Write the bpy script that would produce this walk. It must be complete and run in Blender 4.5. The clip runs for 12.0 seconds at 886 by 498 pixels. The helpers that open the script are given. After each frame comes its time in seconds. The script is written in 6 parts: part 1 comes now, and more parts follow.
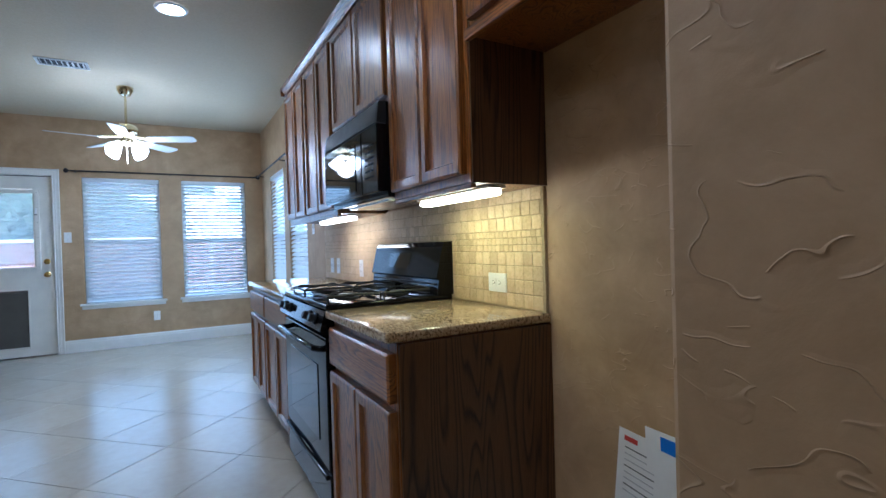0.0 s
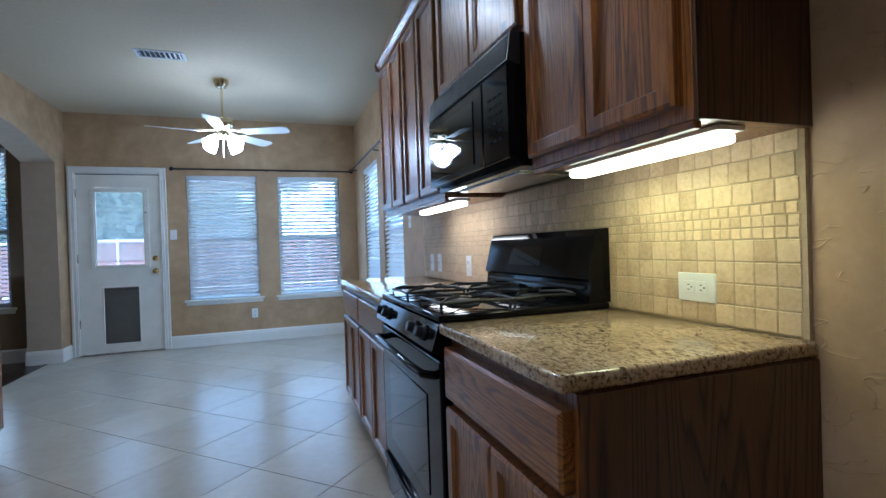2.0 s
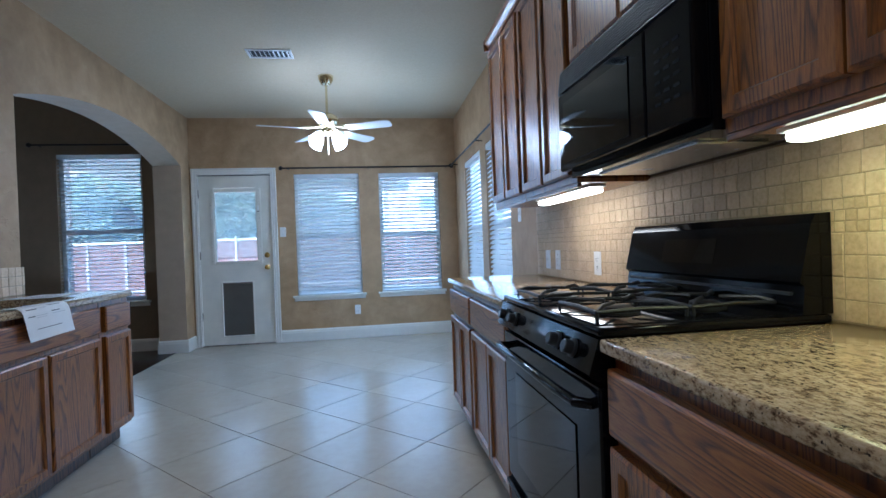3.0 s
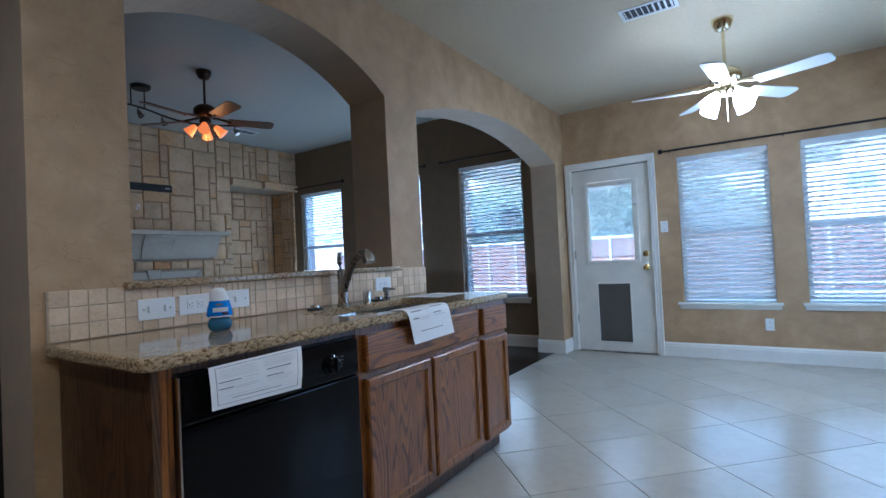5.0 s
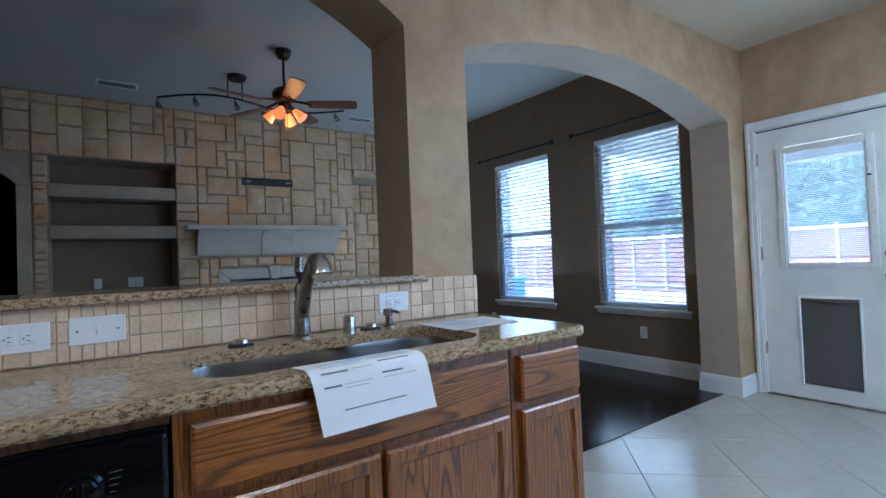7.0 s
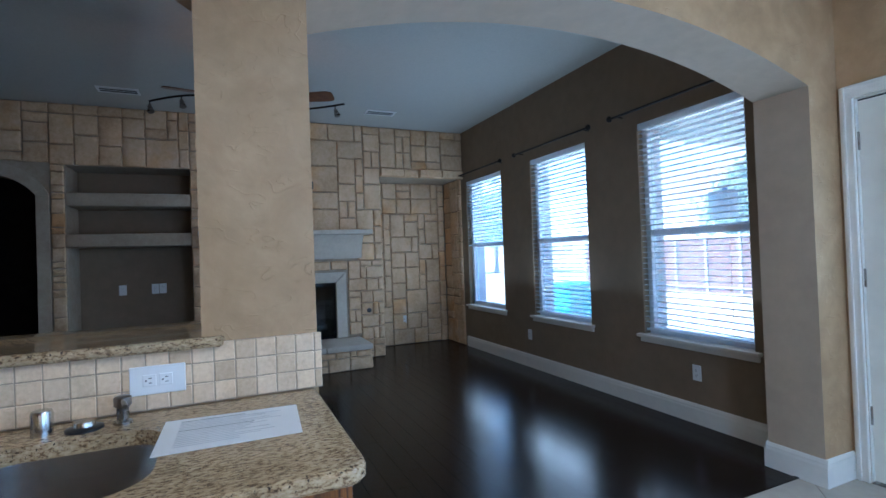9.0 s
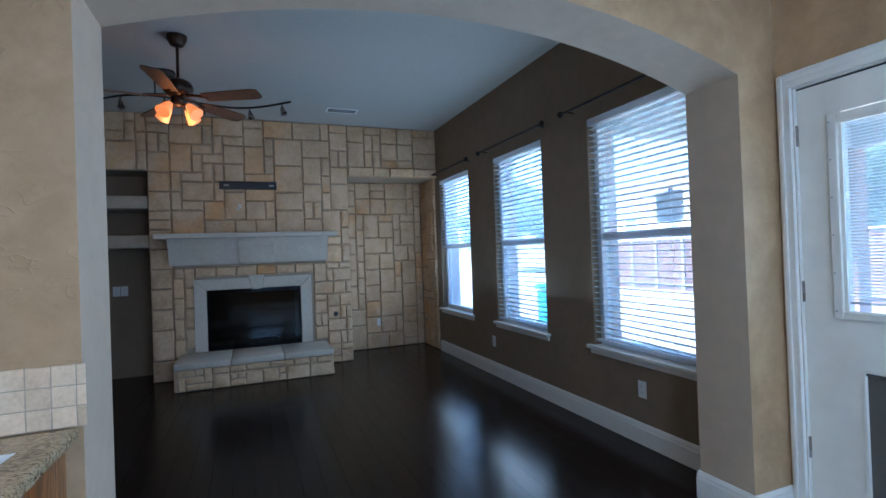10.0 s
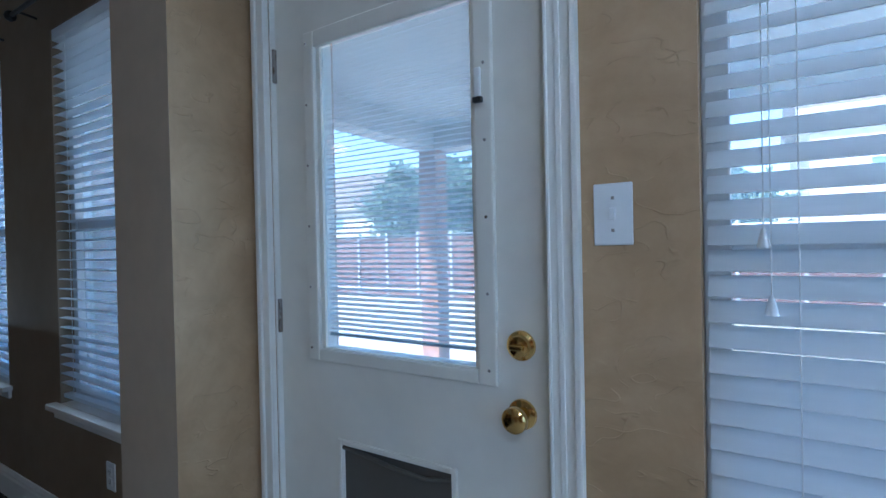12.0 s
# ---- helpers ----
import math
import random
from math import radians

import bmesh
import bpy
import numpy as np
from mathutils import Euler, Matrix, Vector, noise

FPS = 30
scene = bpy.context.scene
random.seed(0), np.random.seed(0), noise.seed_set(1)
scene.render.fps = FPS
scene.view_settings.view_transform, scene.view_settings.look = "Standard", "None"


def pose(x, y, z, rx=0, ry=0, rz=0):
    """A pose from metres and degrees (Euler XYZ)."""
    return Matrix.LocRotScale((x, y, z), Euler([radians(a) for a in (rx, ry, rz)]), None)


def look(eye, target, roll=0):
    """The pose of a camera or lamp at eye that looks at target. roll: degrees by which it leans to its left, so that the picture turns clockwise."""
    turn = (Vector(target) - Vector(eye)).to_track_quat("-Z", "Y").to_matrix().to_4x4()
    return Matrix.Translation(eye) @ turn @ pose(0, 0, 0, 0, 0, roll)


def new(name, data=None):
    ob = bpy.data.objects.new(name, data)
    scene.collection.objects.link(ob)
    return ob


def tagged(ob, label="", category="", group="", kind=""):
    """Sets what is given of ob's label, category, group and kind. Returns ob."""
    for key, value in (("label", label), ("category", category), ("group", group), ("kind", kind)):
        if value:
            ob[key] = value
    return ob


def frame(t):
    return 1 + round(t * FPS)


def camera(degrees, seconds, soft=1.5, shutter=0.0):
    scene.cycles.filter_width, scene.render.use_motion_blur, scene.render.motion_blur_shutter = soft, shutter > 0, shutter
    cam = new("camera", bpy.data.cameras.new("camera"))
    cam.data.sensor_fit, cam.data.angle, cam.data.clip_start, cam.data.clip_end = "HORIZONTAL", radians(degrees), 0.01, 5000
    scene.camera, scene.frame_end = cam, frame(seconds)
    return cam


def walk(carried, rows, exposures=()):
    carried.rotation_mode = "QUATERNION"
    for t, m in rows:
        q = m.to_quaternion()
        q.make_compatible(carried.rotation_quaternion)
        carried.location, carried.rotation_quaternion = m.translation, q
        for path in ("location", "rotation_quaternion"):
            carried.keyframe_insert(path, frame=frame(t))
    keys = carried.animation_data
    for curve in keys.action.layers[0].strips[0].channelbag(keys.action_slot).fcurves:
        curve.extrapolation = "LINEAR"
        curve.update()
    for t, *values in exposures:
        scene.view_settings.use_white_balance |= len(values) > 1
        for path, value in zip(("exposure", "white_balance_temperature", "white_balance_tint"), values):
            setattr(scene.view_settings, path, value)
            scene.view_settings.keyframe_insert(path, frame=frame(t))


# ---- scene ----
cam = camera(84.6, 12.0)
PATH = [
    (0, (0.223, 0.197, 1.148), (1.201, 1.942, 1.127), -1.7),
    (0.5, (0.211, 0.385, 1.136), (1.082, 2.185, 1.117), -1.9),
    (1, (0.255, 0.538, 1.139), (1.066, 2.366, 1.119), -2.0),
    (1.5, (0.283, 0.651, 1.142), (1.038, 2.502, 1.12), -2.0),
    (2, (0.315, 0.789, 1.12), (0.968, 2.679, 1.105), -1.9),
    (2.5, (0.289, 0.926, 1.118), (0.801, 2.859, 1.098), -2.3),
    (2.7, (0.266, 1.001, 1.112), (0.706, 2.952, 1.095), -2.2),
    (4.3, (0.268, 1.467, 1.13), (-0.438, 3.338, 1.151), -2.7),
    (4.5, (0.219, 1.551, 1.121), (-0.619, 3.366, 1.148), -2.7),
    (5, (0.077, 1.754, 1.121), (-1.031, 3.418, 1.164), -2.8),
    (5.5, (0.017, 1.986, 1.142), (-1.405, 3.391, 1.196), -2.4),
    (6, (-0.052, 2.249, 1.106), (-1.635, 3.47, 1.165), -2.3),
    (6.5, (-0.109, 2.621, 1.118), (-1.729, 3.792, 1.166), -2.3),
    (7, (-0.125, 3.001, 1.158), (-1.747, 4.17, 1.199), -2.3),
    (7.2, (-0.138, 3.139, 1.169), (-1.763, 4.304, 1.21), -2.4),
    (8.8, (-0.287, 4.051, 1.318), (-2.091, 4.914, 1.343), -2.1),
    (9, (-0.304, 4.172, 1.304), (-2.131, 4.984, 1.33), -2.1),
    (9.5, (-0.32, 4.504, 1.319), (-2.176, 5.248, 1.348), -2.2),
    (10, (-0.253, 4.863, 1.344), (-2.112, 5.6, 1.361), -2.1),
    (10.5, (-0.201, 5.117, 1.324), (-2.026, 5.935, 1.332), -2.2),
    (11, (-0.262, 5.511, 1.299), (-1.906, 6.649, 1.288), -1.9),
    (11.5, (-0.401, 5.957, 1.301), (-1.743, 7.439, 1.265), -1.6),
    (12, (-0.596, 6.341, 1.301), (-1.659, 8.035, 1.283), -1.2),
]
EXPOSURES = [(0.0, 2.64, 4780, 6.5), (2.5, 2.38, 4780, 6.5), (4.5, 2.45, 4780, 6.5), (6.0, 2.92, 4780, 6.5), (7.2, 2.92, 4780, 6.5), (9.0, 3.0, 4780, 6.5), (10.5, 2.85, 4780, 6.5), (11.5, 2.5, 4780, 6.5), (12.0, 2.03, 4780, 6.5)]
walk(cam, [(t, look(eye, target, roll)) for t, eye, target, roll in PATH], EXPOSURES)
XE, XW, XWL, YN = 1.36, -1.87, -2.17, 7.30
SKY, SUN = 0.15, 4.8
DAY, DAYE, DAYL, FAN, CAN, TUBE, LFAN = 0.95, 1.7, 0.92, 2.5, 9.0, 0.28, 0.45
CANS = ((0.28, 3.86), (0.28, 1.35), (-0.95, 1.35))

# ---- world, sun and lamps ----
world = bpy.data.worlds.new("world")
scene.world = world
world.use_nodes = True
_n = world.node_tree.nodes
_sky = _n.new("ShaderNodeTexSky")
_sky.sky_type, _sky.sun_disc = "NISHITA", False
_sky.sun_elevation, _sky.sun_rotation = radians(48), radians(200)
world.node_tree.links.new(_sky.outputs[0], _n["Background"].inputs[0])
_n["Background"].inputs[1].default_value = SKY

_sun = bpy.data.lights.new("sun", "SUN")
_sun.energy, _sun.angle, _sun.color = SUN, radians(3), (1.0, 0.95, 0.87)
sun = new("sun", _sun)
sun.matrix_world = look((-4, -12, 18), (0, 0, 0))


def lamp(name, kind, m, energy, color, **more):
    d = bpy.data.lights.new(name, kind)
    d.energy, d.color = energy, color
    if kind == "AREA":
        d.shape = "RECTANGLE"
        d.size, d.size_y = more["size"], more.get("size_y", more["size"])
    elif kind == "SPOT":
        d.spot_size, d.spot_blend, d.shadow_soft_size = radians(more.get("cone", 130)), 0.7, 0.07
    else:
        d.shadow_soft_size = more.get("radius", 0.05)
    ob = new(name, d)
    ob.matrix_world = m
    return ob


COOL, LCOOL, FANLIGHT, YELLOW, PINK, AMBER = (0.54, 0.75, 1.0), (0.80, 0.91, 0.97), (0.93, 0.95, 1.0), (1.0, 0.88, 0.27), (1.0, 0.80, 0.60), (1.0, 0.42, 0.12)
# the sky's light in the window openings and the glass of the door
for cx, w, zc, h, e in ((-0.26, 0.74, 1.30, 1.44, DAY), (0.755, 0.74, 1.30, 1.44, DAY), (-1.365, 0.48, 1.43, 0.8, DAY)):
    lamp("window_light", "AREA", look((cx, YN - (0.02 if h > 1 else 0.05), zc), (cx, 0, zc - 0.3)), e * w * h, COOL, size=w, size_y=h)
for cx, e, up in ((-2.86, 0.28, 0.52), (-4.405, 0.58, 0.94), (-5.98, 0.30, 0.48)):
    lamp("window_light", "AREA", look((cx, YN - 0.02, 1.46), (cx, 0, 1.3)), DAYL * e * 1.46, LCOOL, size=0.88, size_y=1.66)
    # the sunlit yard's light, thrown up over the sill
    lamp("yard_light", "AREA", look((cx, YN - 0.10, 0.78), (cx, 0, 6.2)), DAYL * up * 1.46, LCOOL, size=0.88, size_y=0.22)
for cy in (5.23, 6.26):
    lamp("window_light", "AREA", look((XE - 0.02, cy, 1.30), (-5, cy, 1.1)), DAYE * 0.74 * 1.44, COOL, size=0.74, size_y=1.44)
# the lamps of the place; the cans at y 1.35 are unseen and assumed
lamp("fan_light", "POINT", pose(-0.11, 5.80, 2.06), FAN, FANLIGHT, radius=0.09)
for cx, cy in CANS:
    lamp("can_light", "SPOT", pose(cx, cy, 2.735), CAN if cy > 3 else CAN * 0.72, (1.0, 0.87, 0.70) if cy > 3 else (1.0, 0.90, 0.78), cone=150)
lamp("cabinet_light_near", "AREA", look((1.17, 1.78, 1.298), (1.19, 1.78, 0)), TUBE * 0.9, YELLOW, size=0.46, size_y=0.06)
lamp("cabinet_light_far", "AREA", look((1.17, 3.24, 1.298), (1.19, 3.24, 0)), TUBE * 0.7, PINK, size=0.6, size_y=0.06)
lamp("living_fan_light", "POINT", pose(-4.36, 4.40, 2.36), LFAN, AMBER, radius=0.08)

# ---- materials ----


def mat(name):
    m = bpy.data.materials.new(name)
    m.use_nodes = True
    return m, m.node_tree.nodes, m.node_tree.links, m.node_tree.nodes["Principled BSDF"]


def coords(n, l, scale=(1, 1, 1), rot=(0, 0, 0), world_space=True):
    """Object coordinates; with world_space the position in the place."""
    mp = n.new("ShaderNodeMapping")
    mp.inputs["Scale"].default_value, mp.inputs["Rotation"].default_value = scale, rot
    if world_space:
        g = n.new("ShaderNodeNewGeometry")
        l.new(g.outputs["Position"], mp.inputs["Vector"])
    else:
        g = n.new("ShaderNodeTexCoord")
        l.new(g.outputs["Object"], mp.inputs["Vector"])
    return mp.outputs["Vector"]


def tex_noise(n, l, vec, scale, detail=4, rough=0.55, distortion=0.0):
    t = n.new("ShaderNodeTexNoise")
    t.inputs["Scale"].default_value, t.inputs["Detail"].default_value = scale, detail
    t.inputs["Roughness"].default_value, t.inputs["Distortion"].default_value = rough, distortion
    l.new(vec, t.inputs["Vector"])
    return t.outputs["Fac"]


def ramp(n, l, fac, stops):
    r = n.new("ShaderNodeValToRGB")
    while len(r.color_ramp.elements) < len(stops):
        r.color_ramp.elements.new(0.5)
    for e, (p, c) in zip(r.color_ramp.elements, stops):
        e.position, e.color = p, (*c, 1) if len(c) == 3 else c
    l.new(fac, r.inputs["Fac"])
    return r.outputs["Color"]


def grey(a, b):
    return ((a, (0, 0, 0)), (b, (1, 1, 1)))


def mix(n, l, fac, a, b, mode="MIX"):
    m = n.new("ShaderNodeMix")
    m.data_type, m.blend_type = "RGBA", mode
    for s, v in ((m.inputs["Factor"], fac), (m.inputs["A"], a), (m.inputs["B"], b)):
        if hasattr(v, "is_output"):
            l.new(v, s)
        else:
            s.default_value = v if not isinstance(v, tuple) else (*v, 1)
    return m.outputs["Result"]


def calc(n, l, op, a, b=0.0):
    m = n.new("ShaderNodeMath")
    m.operation = op
    for s, v in zip(m.inputs, (a, b)):
        if hasattr(v, "is_output"):
            l.new(v, s)
        else:
            s.default_value = v
    return m.outputs[0]


def bump(n, l, b, height, strength, dist=0.01):
    k = n.new("ShaderNodeBump")
    k.inputs["Strength"].default_value, k.inputs["Distance"].default_value = strength, dist
    l.new(height, k.inputs["Height"])
    l.new(k.outputs["Normal"], b.inputs["Normal"])


def rand(n):
    return n.new("ShaderNodeObjectInfo").outputs["Random"]


def plain(name, color, rough=0.5, metal=0.0, var=0.06, scale=30, relief=0.0, coat=0.0, gloss=None):
    """A nearly plain surface with slight mottling and uneven gloss."""
    m, n, l, b = mat(name)
    v = coords(n, l)
    f = tex_noise(n, l, v, scale, 3)
    lo, hi = tuple(c * (1 - var) for c in color), tuple(min(1, c * (1 + var)) for c in color)
    l.new(ramp(n, l, f, ((0.3, lo), (0.7, hi))), b.inputs["Base Color"])
    g = tex_noise(n, l, v, scale * 0.3, 3)
    l.new(ramp(n, l, g, ((0.3, (rough * 0.85,) * 3), (0.7, (min(1, rough * 1.15),) * 3))), b.inputs["Roughness"])
    b.inputs["Metallic"].default_value = metal
    if coat:
        b.inputs["Coat Weight"].default_value = coat
        b.inputs["Coat Roughness"].default_value = 0.06
    if relief:
        bump(n, l, b, f, relief, 0.002)
    if gloss is not None:
        b.inputs["Specular IOR Level"].default_value = gloss
    return m


def glow(name, color, strength, base=(0.9, 0.9, 0.9)):
    m, n, l, b = mat(name)
    b.inputs["Base Color"].default_value = (*base, 1)
    b.inputs["Emission Color"].default_value = (*color, 1)
    b.inputs["Emission Strength"].default_value = strength
    return m


def trowel(name, tones, relief, stroke=1.0):
    """Hand-trowelled plaster: mottled glaze and curved raised strokes."""
    m, n, l, b = mat(name)
    v = coords(n, l)
    big = tex_noise(n, l, v, 1.6, 5, 0.6, 0.8)
    mid = tex_noise(n, l, v, 6.5, 6, 0.65, 0.4)
    c = ramp(n, l, mix(n, l, 0.45, big, mid), tuple(zip((0.32, 0.5, 0.68), tones)))
    l.new(c, b.inputs["Base Color"])
    b.inputs["Roughness"].default_value = 0.62
    # strokes: thin level lines of a warped noise, kept only in patches
    s = tex_noise(n, l, coords(n, l, (4.6, 4.6, 8.6), (0.5, 0.35, 0.5)), 1.3, 1.6, 0.5, 0.1)
    line = ramp(n, l, s, ((0.500, (0, 0, 0)), (0.5035, (1, 1, 1)), (0.514, (0.30,) * 3), (0.56, (0, 0, 0))))
    patch = ramp(n, l, tex_noise(n, l, v, 13.0, 1), grey(0.52, 0.58))
    s2 = tex_noise(n, l, coords(n, l, (5.4, 5.4, 10.0), (-0.75, 0.5, 1.2)), 1.45, 1.6, 0.5, 0.1)
    line2 = ramp(n, l, s2, ((0.440, (0, 0, 0)), (0.4435, (1, 1, 1)), (0.454, (0.25,) * 3), (0.50, (0, 0, 0))))
    patch2 = ramp(n, l, tex_noise(n, l, coords(n, l, (1, 1, 1), (1, 2, 3)), 15.0, 1), grey(0.51, 0.57))
    rid = calc(n, l, "ADD", calc(n, l, "MULTIPLY", line, patch), calc(n, l, "MULTIPLY", line2, patch2))
    h = calc(n, l, "ADD", calc(n, l, "MULTIPLY", rid, stroke), calc(n, l, "MULTIPLY", mid, 0.5))
    h = calc(n, l, "ADD", h, calc(n, l, "MULTIPLY", tex_noise(n, l, v, 70, 3), 0.08))
    bump(n, l, b, h, relief, 0.006)
    return m


def wood(name, tones, axis, rough=0.35, size=1.0, coat=0.32, own=True, grain=0.70, relief=0.10, fines=22):
    """Oak: long cathedral grain along one axis with dark pores."""
    m, n, l, b = mat(name)
    st = {"x": (1.1, 14, 14), "y": (14, 1.1, 14), "z": (14, 14, 1.1)}[axis]
    v = coords(n, l, tuple(k * size for k in st))
    off = n.new("ShaderNodeVectorMath")
    off.operation = "ADD"
    l.new(v, off.inputs[0])
    if own:
        sc = n.new("ShaderNodeVectorMath")
        sc.operation = "SCALE"
        sc.inputs[0].default_value = (7.3, 5.1, 9.7)
        l.new(rand(n), sc.inputs["Scale"])
        l.new(sc.outputs[0], off.inputs[1])
    vv = off.outputs[0]
    warp = tex_noise(n, l, vv, 0.42, 2, 0.45, 0.5)
    rings = calc(n, l, "FRACT", calc(n, l, "MULTIPLY", warp, 32.0))
    rings = ramp(n, l, rings, ((0.0, (0.1,) * 3), (0.25, (0.75,) * 3), (0.8, (1,) * 3), (1.0, (0.1,) * 3)))
    fine = tex_noise(n, l, coords(n, l, tuple(k * fines * size for k in st)), 1.0, 5, 0.65)
    f = mix(n, l, grain, rings, fine)
    col = ramp(n, l, f, tuple(zip((0.26, 0.5, 0.74), tones)))
    shade = ramp(n, l, rand(n), ((0.0, (0.86,) * 3), (1.0, (1.08,) * 3)))
    l.new(mix(n, l, 1.0, col, shade, "MULTIPLY"), b.inputs["Base Color"])
    l.new(ramp(n, l, fine, ((0.3, (rough * 1.3,) * 3), (0.7, (rough * 0.8,) * 3))), b.inputs["Roughness"])
    b.inputs["Coat Weight"].default_value, b.inputs["Coat Roughness"].default_value = coat, 0.26
    bump(n, l, b, f, relief, 0.002)
    return m


def granite(name):
    m, n, l, b = mat(name)
    v = coords(n, l)
    big = tex_noise(n, l, coords(n, l, (1.5, 0.62, 1.2), (0, 0, 0.25)), 98, 4, 0.7)
    c1 = ramp(n, l, big, ((0.33, (0.055, 0.038, 0.024)), (0.41, (0.20, 0.13, 0.07)), (0.48, (0.40, 0.30, 0.175)), (0.66, (0.56, 0.45, 0.30))))
    dark = ramp(n, l, tex_noise(n, l, v, 120, 2, 0.6), grey(0.62, 0.68))
    c2 = mix(n, l, dark, c1, (0.035, 0.028, 0.022))
    drift = ramp(n, l, tex_noise(n, l, v, 7, 3), ((0.3, (0.8, 0.76, 0.7)), (0.7, (1.05, 1.02, 0.98))))
    blot = ramp(n, l, tex_noise(n, l, coords(n, l, (1.3, 0.8, 1.3)), 34, 3, 0.6), grey(0.60, 0.67))
    c3 = mix(n, l, calc(n, l, "MULTIPLY", blot, 0.55), c2, (0.11, 0.072, 0.042))
    l.new(mix(n, l, 1.0, c3, drift, "MULTIPLY"), b.inputs["Base Color"])
    b.inputs["Roughness"].default_value = 0.10
    return m


def stone(name, tones, relief=0.5, rough=0.8, vary=True, size=1.0):
    m, n, l, b = mat(name)
    v = coords(n, l)
    f = mix(n, l, 0.5, tex_noise(n, l, v, 4.5 * size, 5, 0.6), tex_noise(n, l, v, 24 * size, 6, 0.7))
    col = ramp(n, l, f, tuple(zip((0.3, 0.5, 0.72), tones)))
    if vary:
        t = ramp(n, l, rand(n), ((0.0, (0.80, 0.78, 0.76)), (0.35, (1.0, 0.99, 0.97)), (0.62, (1.06, 1.02, 0.95)), (0.86, (1.02, 0.84, 0.62)), (1.0, (0.92, 0.72, 0.48))))
        stain = ramp(n, l, tex_noise(n, l, v, 2.1, 3), grey(0.45, 0.62))
        col = mix(n, l, 1.0, col, mix(n, l, stain, (1.0, 0.98, 0.95), t), "MULTIPLY")
    l.new(col, b.inputs["Base Color"])
    b.inputs["Roughness"].default_value = rough
    bump(n, l, b, f, relief, 0.012)
    return m


def tile(name, tones, rough, relief, size):
    m, n, l, b = mat(name)
    v = coords(n, l)
    f = mix(n, l, 0.5, tex_noise(n, l, v, size, 5, 0.6, 0.5), tex_noise(n, l, v, size * 6, 4))
    col = ramp(n, l, f, tuple(zip((0.3, 0.5, 0.7), tones)))
    t = ramp(n, l, rand(n), ((0.0, (0.76, 0.70, 0.62)), (0.3, (0.95, 0.93, 0.90)), (0.6, (1.02, 1.0, 0.98)), (1.0, (1.12, 1.10, 1.06))) if relief else ((0.0, (0.88, 0.87, 0.86)), (1.0, (1.06, 1.04, 1.0))))
    l.new(mix(n, l, 0.8, col, mix(n, l, 1.0, col, t, "MULTIPLY")), b.inputs["Base Color"])
    g = tex_noise(n, l, v, size * 2, 3)
    l.new(ramp(n, l, g, ((0.3, (rough * 0.92,) * 3), (0.7, (rough * 1.08,) * 3))), b.inputs["Roughness"])
    bump(n, l, b, f, relief, 0.003)
    return m


def glass(name, tint=(1, 1, 1), rough=0.0, hazy=0.27):
    """Clear pane; a pale blue translucent share puts the glare's haze into it."""
    m, n, l, b = mat(name)
    n.remove(b)
    tr, gl, mx = n.new("ShaderNodeBsdfTransparent"), n.new("ShaderNodeBsdfGlossy"), n.new("ShaderNodeMixShader")
    lw = n.new("ShaderNodeLayerWeight")
    lw.inputs["Blend"].default_value = 0.5
    fac = calc(n, l, "ADD", calc(n, l, "MULTIPLY", calc(n, l, "POWER", lw.outputs["Facing"], 5.0), 0.7), 0.035)
    tr.inputs["Color"].default_value = (*tint, 1)
    gl.inputs["Roughness"].default_value = rough
    l.new(fac, mx.inputs[0])
    l.new(tr.outputs[0], mx.inputs[1])
    l.new(gl.outputs[0], mx.inputs[2])
    haze, out = n.new("ShaderNodeBsdfTranslucent"), n.new("ShaderNodeMixShader")
    haze.inputs["Color"].default_value = (0.62, 0.84, 0.98, 1)
    out.inputs[0].default_value = hazy
    l.new(mx.outputs[0], out.inputs[1])
    l.new(haze.outputs[0], out.inputs[2])
    l.new(out.outputs[0], n["Material Output"].inputs["Surface"])
    return m


def blind_mat(name):
    """White slats that let a little daylight through."""
    m, n, l, b = mat(name)
    f = tex_noise(n, l, coords(n, l, (2, 20, 20)), 3, 3)
    l.new(ramp(n, l, f, ((0.3, (0.78, 0.78, 0.76)), (0.7, (0.86, 0.86, 0.84)))), b.inputs["Base Color"])
    b.inputs["Roughness"].default_value = 0.45
    tl, mx = n.new("ShaderNodeBsdfTranslucent"), n.new("ShaderNodeMixShader")
    tl.inputs["Color"].default_value = (0.86, 0.89, 0.93, 1)
    mx.inputs[0].default_value = 0.55
    l.new(b.outputs[0], mx.inputs[1])
    l.new(tl.outputs[0], mx.inputs[2])
    l.new(mx.outputs[0], n["Material Output"].inputs["Surface"])
    return m


def leaf(name):
    """Thin leaves that the sun shines through."""
    m, n, l, b = mat(name)
    f = tex_noise(n, l, coords(n, l), 3, 3)
    l.new(ramp(n, l, f, ((0.3, (0.085, 0.115, 0.085)), (0.7, (0.13, 0.17, 0.125)))), b.inputs["Base Color"])
    b.inputs["Roughness"].default_value = 0.55
    tl, mx = n.new("ShaderNodeBsdfTranslucent"), n.new("ShaderNodeMixShader")
    tl.inputs["Color"].default_value = (0.28, 0.38, 0.31, 1)
    mx.inputs[0].default_value = 0.45
    l.new(b.outputs[0], mx.inputs[1])
    l.new(tl.outputs[0], mx.inputs[2])
    l.new(mx.outputs[0], n["Material Output"].inputs["Surface"])
    return m


